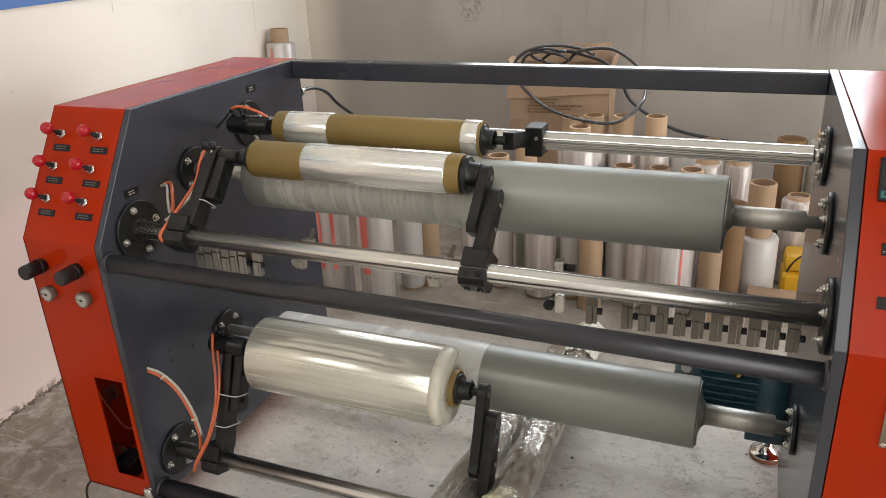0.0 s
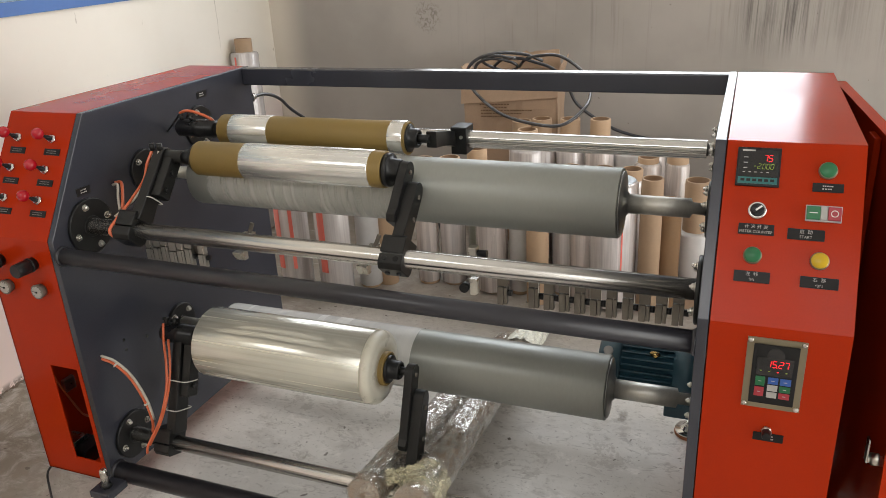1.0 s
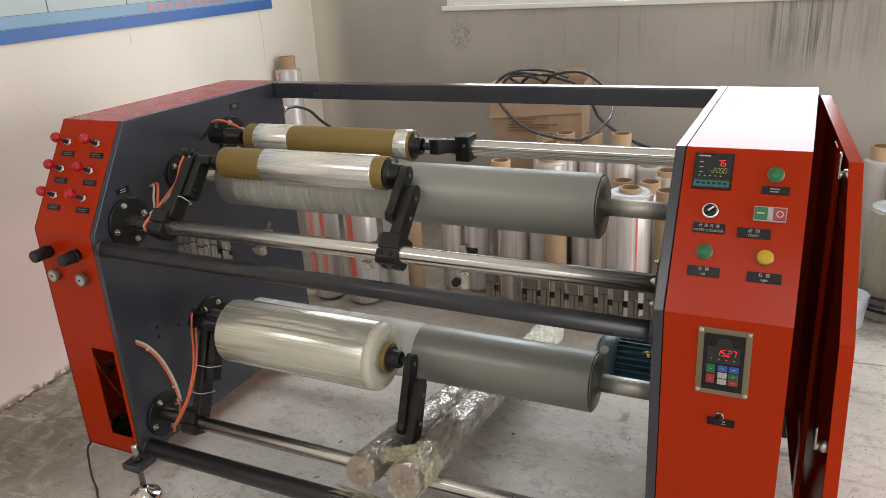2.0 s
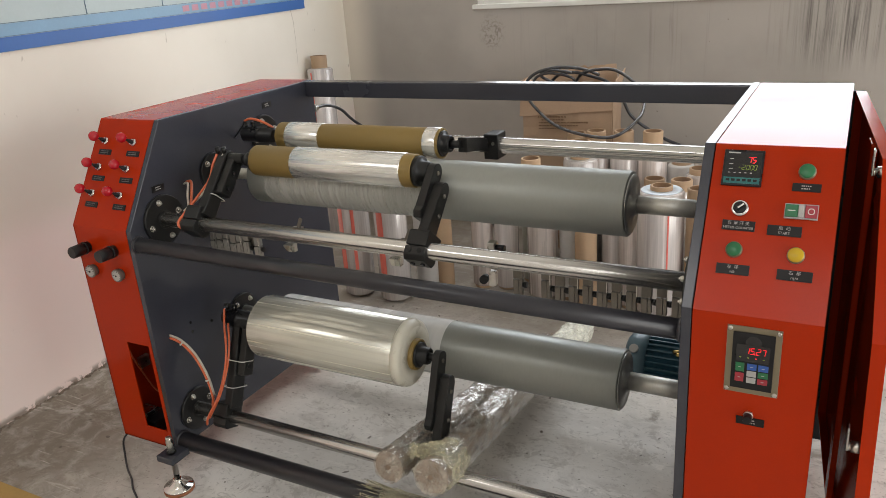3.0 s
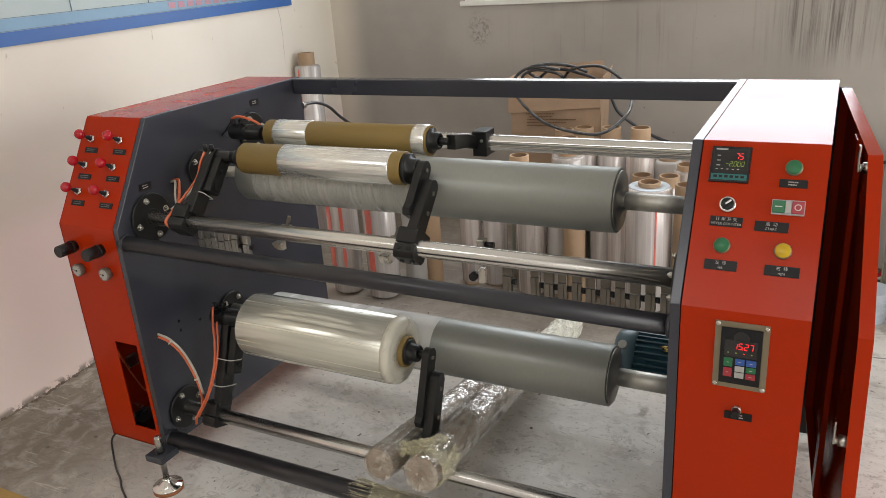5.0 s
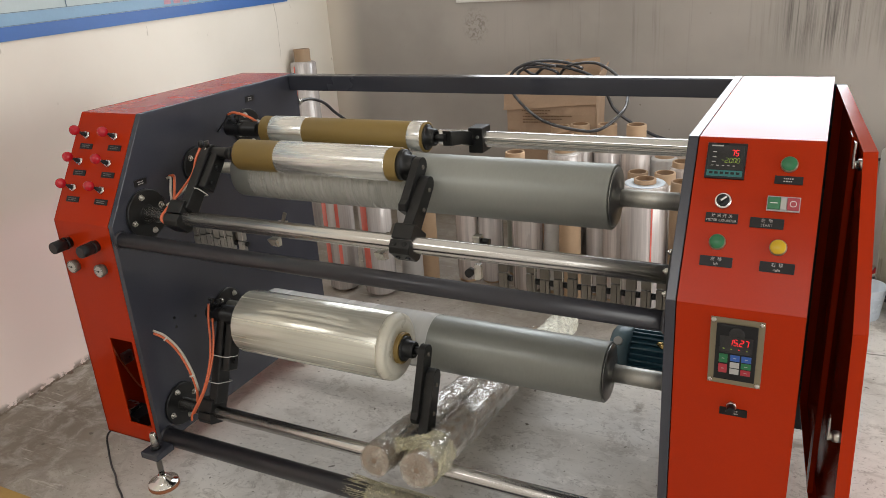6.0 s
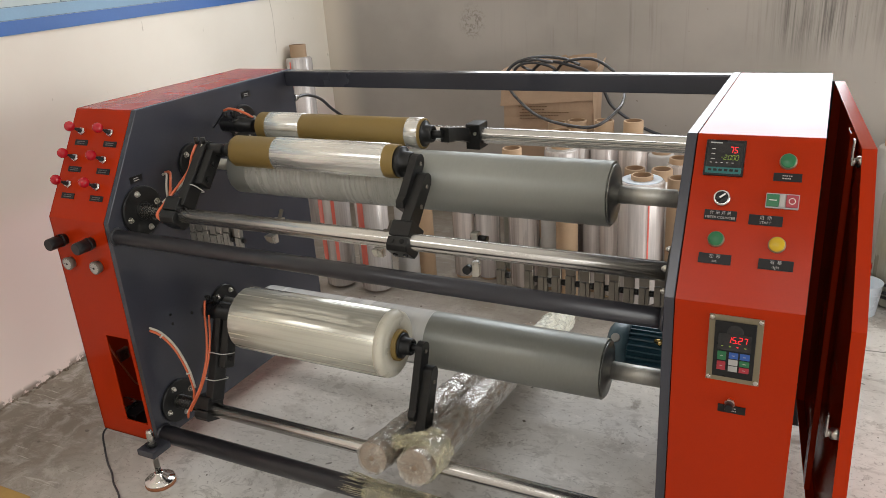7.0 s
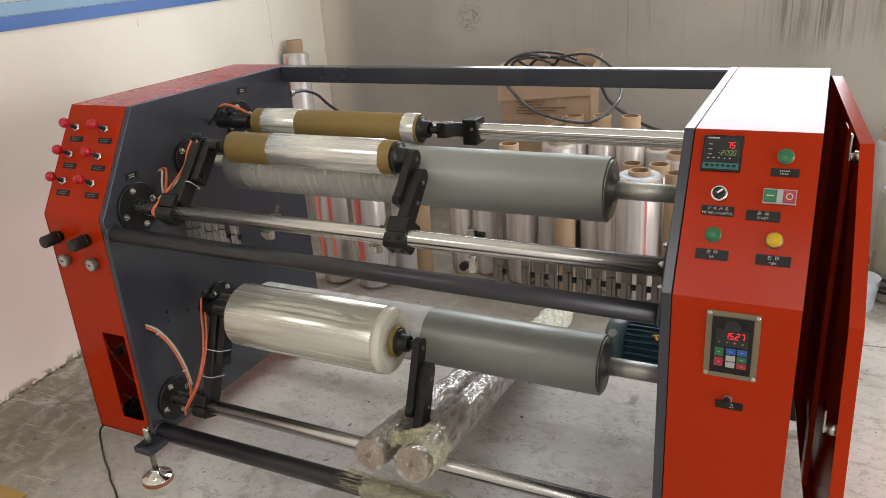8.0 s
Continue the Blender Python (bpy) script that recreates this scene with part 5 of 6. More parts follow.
def thick_roll():
    y, z = AXC
    x0, x1, r = 0.272, 0.801, 0.0965
    t = thing("film_roll", (0.5, y, z), "thick finished roll of pale clear stretch film", "film roll", "rolls on the machine")
    bm = B()
    pipe(bm, (x0 - 0.002, y, z), (x1 + 0.014, y, z), 0.044, 0.037, 56)
    part("core", bm, CORE, t, "olive paper core")
    L = x1 - x0
    bm = B()
    lathe(bm, (x0, y, z), (x1, y, z), [(0, r - 0.006), (0.002, r - 0.0015), (0.006, r), (L - 0.026, r)], 112)
    part("film", bm, THICK, t)
    bm = B()
    lathe(bm, (x1 - 0.026, y, z), (x1, y, z), [(0, 0.05), (0, r - 0.0002), (0.012, r - 0.001), (0.019, r - 0.003), (0.024, r - 0.008), (0.026, r - 0.015), (0.026, 0.05)], 112)
    part("rounded_end", bm, THICKEND, t, "milky rounded end of the wound film")
    bm = B()
    pipe(bm, (x1 - 0.002, y, z), (x1 + 0.001, y, z), r - 0.017, 0.0445, 96)
    part("end_face", bm, THICKEND, t, "milky end of the wound film")


thick_roll()


# ---- film-wrapped tubes on the floor, resting on the lower shaft ----
def rumpled_tube(bm, p0, p1, r, seg=40, steps=90, amp=0.006, seed=0, flat=True):
    p0, p1 = Vector(p0), Vector(p1)
    d = (p1 - p0).normalized()
    u = d.orthogonal().normalized()
    w = d.cross(u)
    L = (p1 - p0).length
    rings = []
    for k in range(steps + 1):
        s = k / steps
        ring = []
        for i in range(seg):
            a = 2 * math.pi * i / seg
            q = Vector((math.cos(a) * 3.2, math.sin(a) * 3.2, s * L * 14 + seed * 9.1))
            q2 = Vector((math.cos(a + s * 5) * 6, math.sin(a + s * 5) * 6, s * L * 6 + seed * 3.3))
            rr = r + amp * (0.8 * noise.noise(q) + 0.7 * abs(noise.noise(q2 * 1.5)) + 0.45 * noise.noise(q2 * 4.0 + q))
            ring.append(bm.verts.new(p0 + d * s * L + (u * math.cos(a) + w * math.sin(a)) * rr))
        rings.append(ring)
    for a, b in zip(rings, rings[1:]):
        for i in range(seg):
            bm.faces.new((a[i], a[(i + 1) % seg], b[(i + 1) % seg], b[i])).smooth = not flat
    return rings


ENDFILM = clear_film("tight_clear_film", (0.66, 0.60, 0.52), 0.34, 0.18, 0.8, (1, 1, 1), 34, 0.7)
MILKY = clear_film("milky_bunched_film", (0.86, 0.86, 0.76), 0.85, 0.2, 0.8, (1, 0.5, 1), 40, 0.15)
KRAFT = mat("brown_kraft_tube", (0.27, 0.20, 0.145), 0.6, vary=0.3, scale=14, bump=0.1)


def wrapped_pole(p0, p1, r, seed, bunch):
    t = thing("wrapped_tube", p1, "paper tube wrapped in crumpled clear film" + (" with a bunched end" if bunch else ""), "wrapped tube", "wrapped tubes")
    p0, p1 = Vector(p0), Vector(p1)
    d = (p1 - p0).normalized()
    bm = B()
    lathe(bm, p0, p1, [(0, r - 0.004), (0.004, r - 0.0015), ((p1 - p0).length - 0.004, r - 0.0015), ((p1 - p0).length, r - 0.004)], 40)
    part("paper_tube", bm, KRAFT, t, "brown kraft paper tube")
    bm = B()
    rings = rumpled_tube(bm, p0 - d * 0.004, p1 + d * 0.004, r + 0.000, amp=0.004, seed=seed)
    part("film_wrap", bm, PLASTIC, t, "crumpled clear film")
    bm = B()
    rumpled_tube(bm, p0 + d * 0.03, p1 - d * 0.02, r + 0.002, amp=0.0055, seed=seed + 5, steps=120)
    part("film_wrap", bm, PLASTIC, t, "crumpled clear film")
    bm = B()                                # film drawn over the near end
    u = d.orthogonal().normalized()
    w = d.cross(u)
    prev = None
    for k in range(10):
        rr = r * (1.02 - k / 10.5)
        ring = [bm.verts.new(p0 - d * (0.005 + 0.006 * noise.noise(Vector((math.cos(2 * math.pi * i / 44) * 4, math.sin(2 * math.pi * i / 44) * 4, k * 0.35 + seed)))) + (u * math.cos(2 * math.pi * i / 44) + w * math.sin(2 * math.pi * i / 44)) * rr) for i in range(44)]
        if prev:
            for i in range(44):
                bm.faces.new((prev[i], prev[(i + 1) % 44], ring[(i + 1) % 44], ring[i]))
        prev = ring
    part("end_film", bm, ENDFILM, t, "clear film drawn over the tube end")
    if bunch:
        bm = B()
        rumpled_tube(bm, p1 - d * 0.30, p1 + d * 0.03, r + 0.008, amp=0.010, seed=seed + 9, steps=50, seg=48)
        part("bunched_film", bm, MILKY, t, "milky doubled film")
        bm = B()
        rumpled_tube(bm, p0 + d * 0.015, p0 + d * 0.125, r + 0.003, amp=0.009, seed=seed + 2, steps=50, seg=56)
        part("bunched_film", bm, GREENFILM, t, "greenish bunched film")
        bm = B()
        rumpled_tube(bm, p0 + Vector((-0.075, 0.03, 0.035)), p0 + Vector((0.01, 0.06, 0.052)), 0.014, amp=0.014, seed=seed + 7, steps=30, seg=30)
        part("film_tail", bm, GREENFILM, t)
    return t


wrapped_pole((0.846, -0.215, 0.306), (0.826, 1.020, 0.049), 0.043, 1, False)
wrapped_pole((0.970, -0.215, 0.310), (0.905, 1.150, 0.054), 0.047, 3, True)

# a length of film wound round the lower front tube, with a frayed end
def film_scrap():
    t = thing("film_scrap", (0.88, -0.155, 0.137), "bunched clear film wound round the grey front tube", "film scrap")
    bm = B()
    rumpled_tube(bm, (0.775, -0.155, 0.139), (1.03, -0.155, 0.139), 0.0300, amp=0.0045, seed=11, steps=70, seg=48)
    part("wound_film", bm, GREENFILM, t)
    rng = random.Random(8)
    bm = B()
    for k in range(80):
        a = radians(rng.uniform(10, 175))
        x, r = (0.80 - rng.uniform(0, 0.02) if k < 50 else rng.uniform(0.84, 1.03)), 0.0325
        pts = [(x - s * rng.uniform(0.5, 1.0) * 0.09, -0.155 + math.cos(a + s * rng.uniform(-0.25, 0.25)) * (r + 0.004 * s), 0.139 + math.sin(a) * (r + rng.uniform(-0.002, 0.010) * s)) for s in (0, 0.5, 1.0)]
        sweep(bm, pts, rng.uniform(0.0004, 0.0009), 5, 3)
    ob = part("frayed_end", bm, GREENFILM, t)
    ob["kind"] = "stuff"


film_scrap()


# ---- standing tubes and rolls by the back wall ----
def shaded_bore(bm, seg):
    """The bore of a tube takes the second material, whose dark colour holds the shade inside."""
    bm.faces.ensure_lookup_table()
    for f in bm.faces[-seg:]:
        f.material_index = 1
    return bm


def core_tube(x, y, top, r=0.047, label="bare brown cardboard tube standing on the floor", lean=(0, 0), material=None):
    t = thing("cardboard_tube", (x, y, 0), label, "cardboard tube", "tubes by the wall")
    p1 = (x + lean[0], y + lean[1], top)
    bm = B()
    shaded_bore(pipe(bm, (x, y, 0.0), p1, r, r - 0.009, 36), 36)
    part("tube", bm, [material or CARD, CARDSHADE], t)
    # dark disc standing in for the shade at the bottom of the bore
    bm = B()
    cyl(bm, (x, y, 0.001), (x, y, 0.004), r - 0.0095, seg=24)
    part("bottom_shade", bm, CARDSHADE, t)
    return t


def standing_roll(x, y, top, r, shoulder, film=None, label="clear film roll on a cardboard core, standing", rc=0.046, bottom=0.012, lean=(0, 0), stripes=(), cap=None):
    t = thing("film_roll", (x, y, 0), label, "film roll", "film rolls by the wall")
    P = lambda z: Vector((x + lean[0] * z / top, y + lean[1] * z / top, z))
    bm = B()
    shaded_bore(pipe(bm, P(0), P(top), rc, rc - 0.009, 36), 36)
    part("core", bm, [CARD, CARDSHADE], t, "brown cardboard core")
    L = shoulder - bottom
    bm = B()
    lathe(bm, P(bottom), P(shoulder), [(0, rc), (0, r - 0.006), (0.006, r), (L * 0.5, r * 1.012), (L - 0.012, r), (L - 0.003, r - 0.006), (L, r - 0.014), (L, rc)], 48)
    part("film", bm, film or WRAPPED, t, "glossy wound clear film")
    if cap:
        bm = B()
        pipe(bm, P(shoulder - 0.001), P(shoulder + 0.003), r - 0.012, rc + 0.0005, 44)
        part("film_end", bm, cap, t, "milky film end")
    for a0, a1 in stripes:
        bm = B()
        seg, prev = 8, None
        for i in range(seg + 1):
            a = radians(a0 + (a1 - a0) * i / seg)
            cur = [bm.verts.new(P(z) + Vector((math.cos(a), math.sin(a), 0)) * (r * 1.012 + 0.002)) for z in (bottom + 0.14, shoulder - 0.02)]
            if prev:
                bm.faces.new((prev[0], prev[1], cur[1], cur[0])).smooth = True
            prev = cur
        part("red_stripe", bm, REDFILM, t, "red stripe in the film")
    return t


standing_roll(-0.262, 1.300, 0.60, 0.074, 0.55, SILVER, "clear film roll with a red stripe, standing", stripes=((-126, -98), (-66, -54)))
standing_roll(-0.058, 1.305, 0.60, 0.076, 0.55, SILVER, "clear film roll with a red stripe, standing", stripes=((-112, -86),))
standing_roll(0.030, 1.470, 0.58, 0.055, 0.54, WHITEFILM, "white film roll standing among the tubes")
core_tube(0.098, 1.520, 0.56, 0.046)
standing_roll(0.283, 1.580, 0.600, 0.052, 0.50, WRAPPED)
standing_roll(0.402, 1.600, 0.605, 0.058, 0.52, SILVER, "crinkled clear film roll standing on the floor")
standing_roll(0.490, 1.720, 0.620, 0.050, 0.54, GREYROLL, "greyish film roll standing on the floor")
standing_roll(0.602, 1.560, 0.575, 0.070, 0.50, WRAPPED)
standing_roll(0.728, 1.580, 0.56, 0.048, 0.50, WHITEFILM, "white film roll standing on the floor")
core_tube(0.827, 1.500, 0.545, 0.048)
standing_roll(0.920, 1.620, 0.545, 0.054, 0.50, SILVER)
standing_roll(1.010, 1.580, 0.530, 0.056, 0.485, WRAPPED)
standing_roll(1.136, 1.560, 0.578, 0.096, 0.558, SILVER, "large silvery film roll with a milky end, standing", cap=BLUEWHITE, stripes=((-62, -58),))
core_tube(1.288, 1.545, 0.580, 0.044)
core_tube(1.352, 1.620, 0.470, 0.052, "dark brown cardboard tube standing on the floor", material=CARDDARK)
standing_roll(1.452, 1.750, 0.520, 0.082, 0.300, WHITEFILM, "white film roll on a tall cardboard core", rc=0.052)
standing_roll(1.352, 1.920, 0.580, 0.052, 0.545, WRAPPED)
# back row
standing_roll(0.722, 2.000, 0.700, 0.066, 0.585, WRAPPED)
standing_roll(0.855, 2.005, 0.703, 0.064, 0.580, SILVER)
standing_roll(0.996, 1.995, 0.708, 0.066, 0.590, WRAPPED)
standing_roll(0.628, 1.985, 0.690, 0.064, 0.580, WRAPPED)
standing_roll(0.700, 1.820, 0.690, 0.080, 0.605, SILVER, "white-ended film roll on a tall cardboard core", cap=WHITEFILM)
standing_roll(0.885, 1.880, 0.512, 0.060, 0.480, WRAPPED)
standing_roll(1.040, 1.850, 0.522, 0.058, 0.470, WRAPPED)
standing_roll(1.176, 1.780, 0.545, 0.054, 0.500, SILVER)
standing_roll(1.120, 2.050, 0.560, 0.064, 0.545, WHITEFILM, "white film roll standing by the wall")
standing_roll(1.225, 1.930, 0.560, 0.060, 0.535, WRAPPED)
standing_roll(1.225, 2.090, 0.590, 0.058, 0.560, WRAPPED)
core_tube(1.552, 2.150, 0.600, 0.060, "dark brown cardboard tube by the wall", material=CARDDARK)
standing_roll(1.600, 1.990, 0.400, 0.066, 0.385, WRAPPED)
standing_roll(1.690, 2.150, 0.640, 0.070, 0.600, GREYROLL)
# tall roll in the corner
standing_roll(-0.925, 2.030, 1.058, 0.074, 0.990, SILVER, "tall clear film roll leaning in the corner", lean=(-0.012, 0.05), stripes=((-100, -92),))
# beyond the machine
standing_roll(2.195, 1.650, 0.500, 0.064, 0.462, SILVER, "clear film roll slipped up its cardboard core", bottom=0.105, lean=(0.014, 0.0), rc=0.042)
standing_roll(2.165, 1.870, 0.490, 0.120, 0.475, GREYROLL, "large greenish film roll with a bluish end", cap=BLUEWHITE)
standing_roll(2.250, 2.280, 0.560, 0.120, 0.545, GREYROLL, "large grey film roll by the wall")
standing_roll(2.520, 2.200, 0.600, 0.130, 0.580, SILVER, "large silvery film roll by the wall")
standing_roll(2.100, 2.330, 0.620, 0.070, 0.560, WHITEFILM, "white film roll by the wall")


# ---- boxes, cables and clutter ----
def board_sheet(bm, a, b, c, d, amp, seed, ragged=0.0, nx=14, nz=8, thick=0.005):
    """A sheet of cardboard between four corners, a-b along its foot and d-c along its head, a little crumpled, its head torn."""
    a, b, c, d = Vector(a), Vector(b), Vector(c), Vector(d)
    nrm = (b - a).cross(d - a).normalized()
    grid = []
    for k in (0, 1):
        rows = []
        for j in range(nz + 1):
            v, row = j / nz, []
            for i in range(nx + 1):
                u = i / nx
                p = (a * (1 - u) + b * u) * (1 - v) + (d * (1 - u) + c * u) * v
                q = p * 7 + Vector((seed, 0, 0))
                p = p + nrm * (amp * noise.noise(q) + amp * 0.4 * noise.noise(q * 3.1) + k * thick)
                if j == nz and ragged:
                    p = p + (d - a).normalized() * ragged * noise.noise(Vector((i * 0.7, seed, 1)))
                row.append(bm.verts.new(p))
            rows.append(row)
        grid.append(rows)
    for k in (0, 1):
        for j in range(nz):
            for i in range(nx):
                f = (grid[k][j][i], grid[k][j][i + 1], grid[k][j + 1][i + 1], grid[k][j + 1][i])
                bm.faces.new(f if k else f[::-1])
    edge = [(0, i) for i in range(nx)] + [(j, nx) for j in range(nz)] + [(nz, i) for i in range(nx, 0, -1)] + [(j, 0) for j in range(nz, 0, -1)]
    for (j0, i0), (j1, i1) in zip(edge, edge[1:] + edge[:1]):
        bm.faces.new((grid[0][j0][i0], grid[0][j1][i1], grid[1][j1][i1], grid[1][j0][i0]))
    return bm


def carton():
    x0, x1, y0, y1, z0, z1 = 0.285, 0.755, 2.150, 2.300, 0.545, 0.880
    t = thing("cardboard_box", ((x0 + x1) / 2, (y0 + y1) / 2, z0), "open crumpled brown cardboard box with faded print", "box")
    F = lambda x, z: (x, y0, z)
    K = lambda x, z: (x, y1, z)
    for name, q, amp in (("front", (F(x0, z0), F(x1, z0), F(x1, z1), F(x0, z1)), 0.010), ("back", (K(x0, z0), K(x1, z0), K(x1, z1), K(x0, z1)), 0.008),
                         ("side", (F(x0, z0), K(x0, z0), K(x0, z1), F(x0, z1)), 0.006), ("side", (F(x1, z0), K(x1, z0), K(x1, z1), F(x1, z1)), 0.006),
                         ("bottom", (F(x0, z0), F(x1, z0), K(x1, z0), K(x0, z0)), 0.0)):
        part(name, board_sheet(B(), *q, amp, len(name)), CARDBOX, t)
    # flaps: one folded down over the front, one standing up behind, two bent out at the ends
    part("flap", board_sheet(B(), F(x0 - 0.008, z1), F(x1 + 0.004, z1), (x1 + 0.012, y0 - 0.024, z1 - 0.108), (x0 - 0.012, y0 - 0.024, z1 - 0.150), 0.006, 21, 0.004), CARDBOX, t)
    part("flap", board_sheet(B(), K(x0 + 0.01, z1 - 0.002), K(x1 - 0.01, z1 - 0.002), (x1 - 0.03, y1 + 0.030, z1 + 0.088), (x0 + 0.05, y1 + 0.030, z1 + 0.050), 0.012, 33, 0.020), CARDBOX, t)
    part("flap", board_sheet(B(), F(x1, z1), K(x1, z1), (x1 + 0.025, y1, z1 + 0.075), (x1 + 0.010, y0 + 0.02, z1 + 0.035), 0.008, 41, 0.022), CARDBOX, t)
    part("flap", board_sheet(B(), F(x0, z1), K(x0, z1), (x0 - 0.035, y1, z1 + 0.022), (x0 - 0.020, y0 + 0.02, z1 + 0.020), 0.008, 52, 0.016), CARDBOX, t)
    rng = random.Random(3)
    bm = B()
    for r, (a, b) in enumerate(((0.085, 0.230), (0.105, 0.220), (0.090, 0.350), (0.090, 0.300), (0.090, 0.240))):
        x, z = x0 + a, 0.722 - r * 0.0150
        while x < x0 + b:
            k = rng.uniform(0.006, 0.013)
            box(bm, x, x + k, y0 - 0.014, y0 - 0.011, z + (x - x0) * 0.03, z + (x - x0) * 0.03 + 0.006)
            x += k + rng.uniform(0.003, 0.006)
    part("print_bar", bm, INK, t)
    bm = B()
    box(bm, x0 + 0.02, x1 - 0.03, 2.16, 2.40, 0.0, z0 - 0.010, 0.006)
    solo("cardboard_box", bm, CARDBOX, "closed brown cardboard box under another box", "box")


COIL = mat("grey_black_cable", (0.045, 0.045, 0.048), 0.26, vary=0.3, scale=12, bump=0.1, coat=0.3)
carton()
bm = sweep(B(), [(0.67, 2.22, 0.930), (0.60, 2.18, 0.965), (0.50, 2.14, 0.980), (0.40, 2.12, 0.965), (0.335, 2.115, 0.925), (0.318, 2.11, 0.87), (0.36, 2.10, 0.795), (0.515, 1.99, 0.722), (0.70, 1.875, 0.704), (0.845, 1.875, 0.702), (0.930, 1.97, 0.765),
                 (0.925, 2.10, 0.820), (0.885, 2.11, 0.900), (0.78, 2.13, 0.965), (0.68, 2.14, 0.968), (0.60, 2.17, 0.945), (0.55, 2.22, 0.900)], 0.0078, 10, 8)
solo("cable_coil", bm, COIL, "thick black cable looped over the cardboard box", "cable")
bm = sweep(B(), [(0.345, 2.14, 0.890), (0.370, 2.13, 0.930), (0.430, 2.125, 0.952), (0.510, 2.13, 0.945), (0.560, 2.16, 0.915), (0.50, 2.21, 0.880), (0.41, 2.20, 0.905), (0.385, 2.15, 0.942), (0.460, 2.12, 0.968), (0.560, 2.13, 0.955)], 0.0072, 10, 8)
solo("cable_coil", bm, COIL, "small grey cable coil lying on the cardboard box", "cable")
bm = sweep(B(), [(0.42, 2.22, 0.900), (0.48, 2.19, 0.940), (0.56, 2.17, 0.950), (0.64, 2.16, 0.935), (0.74, 2.14, 0.905), (0.815, 2.12, 0.83), (0.855, 2.14, 0.745), (0.94, 2.20, 0.66), (1.05, 2.30, 0.575), (1.22, 2.42, 0.51), (1.6, 2.47, 0.46), (2.0, 2.49, 0.47), (2.6, 2.48, 0.42)], 0.0078, 10, 8)
solo("black_cable", bm, CABLE, "thick black cable running along the wall", "cable")


def yellow_case():
    t = thing("yellow_case", (1.68, 1.98, 0), "yellow plastic tool case on the floor", "case")
    bm = B()
    box(bm, 1.56, 1.86, 1.78, 1.93, 0.0, 0.13, 0.02)
    part("body", bm, YBOX, t)
    bm = B()
    box(bm, 1.565, 1.855, 1.785, 1.925, 0.131, 0.205, 0.025)
    part("lid", bm, YBOX, t)
    bm = sweep(B(), [(1.58, 1.77, 0.14), (1.60, 1.76, 0.19), (1.64, 1.77, 0.225), (1.70, 1.80, 0.23)], 0.004)
    part("cord", bm, CABLE, t)


yellow_case()
bm = B()
box(bm, 1.435, 1.665, 1.585, 1.66, 0.0, 0.110, 0.003)
cb = thing("cardboard_box", (1.55, 1.62, 0), "small brown cardboard box with dark print", "box")
part("body", bm, CARDBOX, cb)
bm = B()
for k in range(7):
    box(bm, 1.515 + 0.019 * k, 1.527 + 0.019 * k, 1.5825, 1.5845, 0.070, 0.083)
part("print_bar", bm, INK, cb)

# bags, cords and a bucket beyond the machine
def clump(name, at, size, material, label, cat, seed):
    bm = B()
    bmesh.ops.create_icosphere(bm, subdivisions=4, radius=1.0)
    for v in bm.verts:
        k = 1 + 0.28 * noise.noise(v.co * 1.7 + Vector((seed, 0, 0))) + 0.10 * noise.noise(v.co * 5 + Vector((0, seed, 0)))
        v.co = Vector((v.co.x * size[0], v.co.y * size[1], max(v.co.z, -0.7) * size[2])) * k
    lo = min(v.co.z for v in bm.verts)
    for v in bm.verts:
        v.co += Vector((at[0], at[1], -lo))
    for f in bm.faces:
        f.smooth = True
    return solo(name, bm, material, label, cat)


bm = lathe(B(), (2.012, 1.72, 0), (2.012, 1.72, 1), [(0, 0.055), (0.004, 0.058), (0.135, 0.072), (0.140, 0.074), (0.140, 0.070), (0.010, 0.052)], 40)
solo("plastic_bucket", bm, BLUEWHITE, "milky white plastic bucket on the floor", "bucket")
for k, (mt, word) in enumerate(((YELLOW, "yellow"), (WHITE, "white"), (CABLE, "black"))):
    rng = random.Random(k)
    pts = [(2.20 + 0.17 * math.cos(a * 0.9 + k) + 0.012 * rng.uniform(-1, 1), 1.95 - 0.05 * k + 0.11 * math.sin(a * 0.9 + k) + 0.012 * rng.uniform(-1, 1), 0.010 + 0.004 * a + 0.018 * k) for a in range(22)]
    solo("cord_coil", sweep(B(), pts, 0.0075, 8, 4), mt, word + " cord coiled on the floor", "cord", "cords")
clump("red_cloth", (2.12, 2.05, 0), (0.11, 0.06, 0.05), KNOB, "crumpled red cloth beside the cords", "cloth", 4)

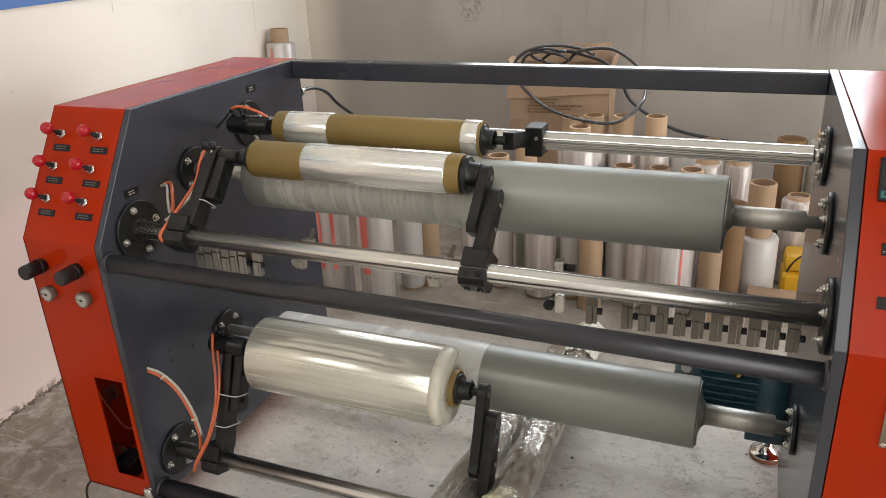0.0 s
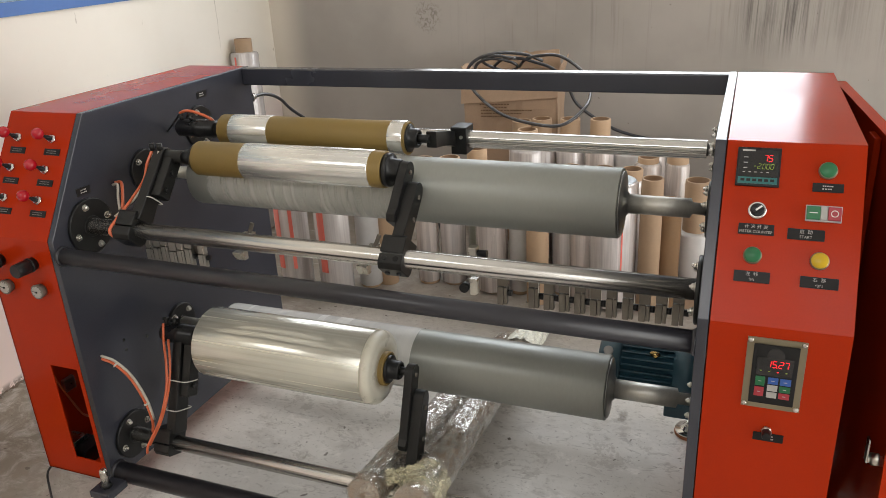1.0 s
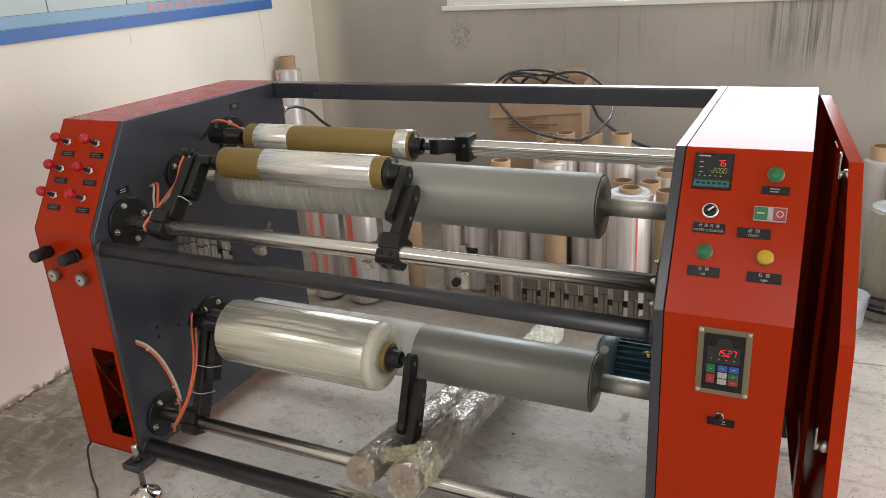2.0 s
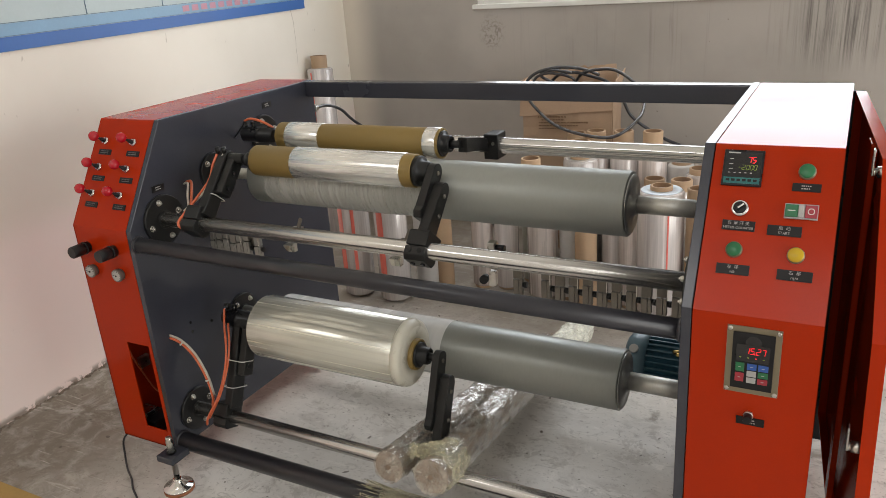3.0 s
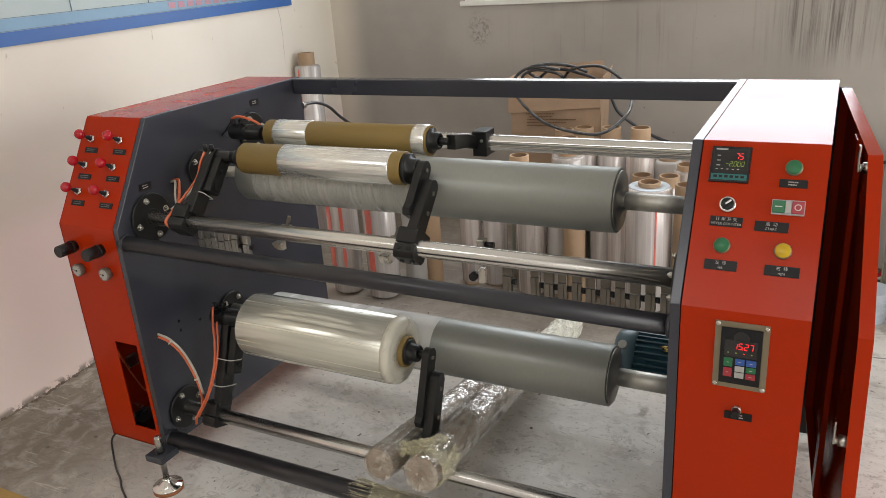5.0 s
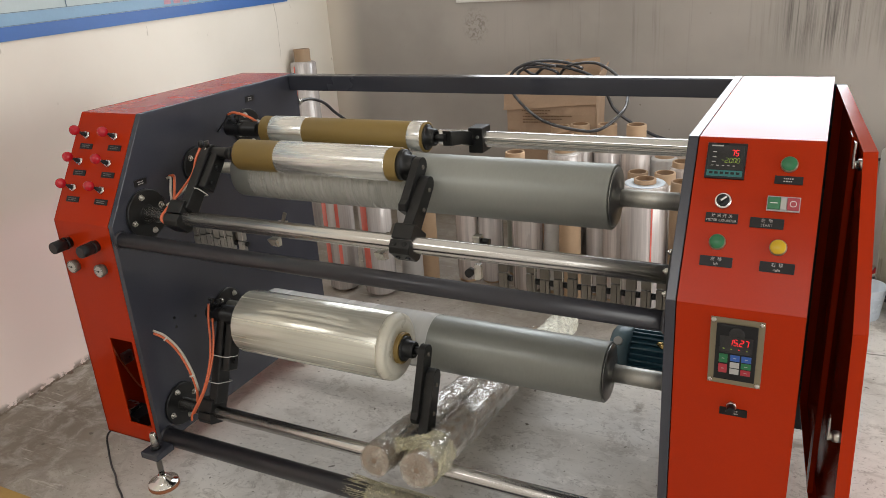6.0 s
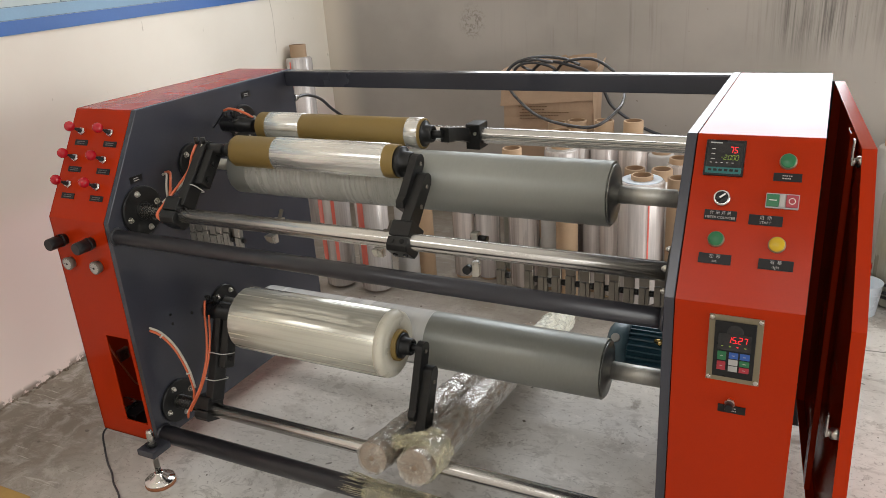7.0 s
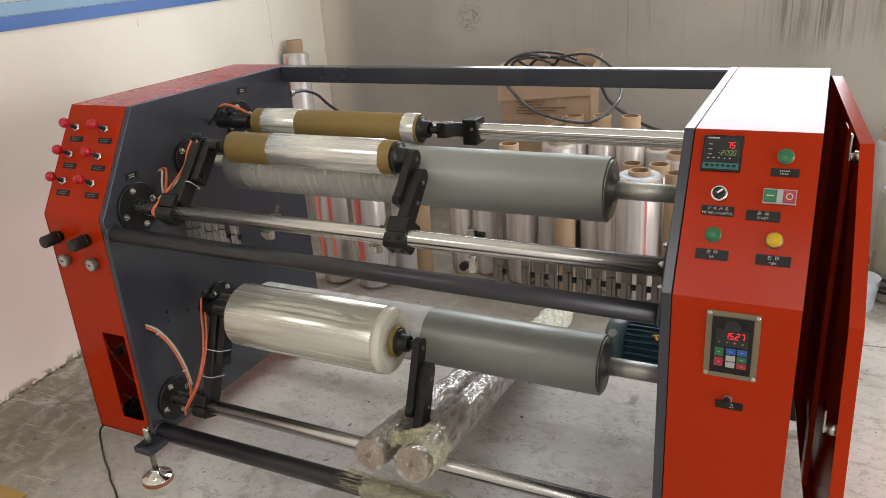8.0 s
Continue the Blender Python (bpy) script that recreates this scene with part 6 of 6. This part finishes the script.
# crumbled mortar along the foot of the side wall, uncountable
rng = random.Random(8)
bm = B()
for k in range(900):
    y = rng.uniform(-0.9, 2.4)
    x = -0.885 - 0.059 * (y + 0.1) + abs(rng.gauss(0, 0.010))
    s = rng.uniform(0.002, 0.009)
    base = [(rng.uniform(0.5, 1) * s * math.cos(2.1 * i), rng.uniform(0.6, 2.0) * s * math.sin(2.1 * i)) for i in range(3)]
    vs = [bm.verts.new((x + p, y + q, 0.0004)) for p, q in base] + [bm.verts.new((x + p * 0.5, y + q * 0.5, s * rng.uniform(0.5, 1.1))) for p, q in base]
    for idx in ((3, 4, 5), (0, 1, 4, 3), (1, 2, 5, 4), (2, 0, 3, 5)):
        bm.faces.new([vs[i] for i in idx])
solo("mortar_crumbs", bm, mat("dirty_mortar", (0.20, 0.165, 0.13), 0.9, vary=0.45, scale=40, bump=0.1), "crumbled dirty mortar along the foot of the wall", "mortar crumbs", kind="stuff")

# grit on the floor, uncountable
rng = random.Random(5)
bm = B()
for k in range(800):
    x, y = rng.uniform(-0.85, 2.6), rng.uniform(-0.5, 2.3)
    if k % 9 == 0:
        x, y = -0.80 + rng.uniform(0, 0.08), rng.uniform(-0.6, 1.2)
    s = rng.uniform(0.0015, 0.0045) if k % 11 else rng.uniform(0.006, 0.011)
    vs = [bm.verts.new((x + s * rng.uniform(-1, 1), y + s * rng.uniform(-1, 1), z)) for z in (0.0005, 0.0005, 0.0005, s * 0.35)]
    for idx in ((0, 1, 2), (0, 1, 3), (1, 2, 3), (0, 2, 3)):
        bm.faces.new([vs[i] for i in idx])
solo("floor_grit", bm, mat("grit", (0.14, 0.12, 0.10), 0.9, vary=0.4, scale=60, bump=0.1), "dark grit and crumbs scattered on the concrete", "grit", kind="stuff")

# a folded ochre cardboard sheet on the floor beside the machine
bm = B()
box(bm, -0.62, -0.30, -0.74, -0.435, 0.0, 0.008, 0.002)
solo("cardboard_sheet", bm, mat("ochre_cardboard", (0.42, 0.27, 0.08), 0.7, vary=0.15, scale=8, bump=0.08), "flat ochre cardboard sheet lying on the floor", "cardboard")

# thin cables hanging out of the open cabinet
for pts in ([(1.790, 0.05, 0.30), (1.822, -0.02, 0.24), (1.826, -0.05, 0.19), (1.800, -0.06, 0.150)],
            [(1.790, -0.02, 0.22), (1.826, -0.10, 0.13), (1.850, -0.12, 0.03), (1.900, -0.10, 0.004), (2.00, -0.02, 0.004), (2.12, -0.10, 0.004)]):
    mpart("power_cable", sweep(B(), pts, 0.0035), CABLE, "thin black cable")
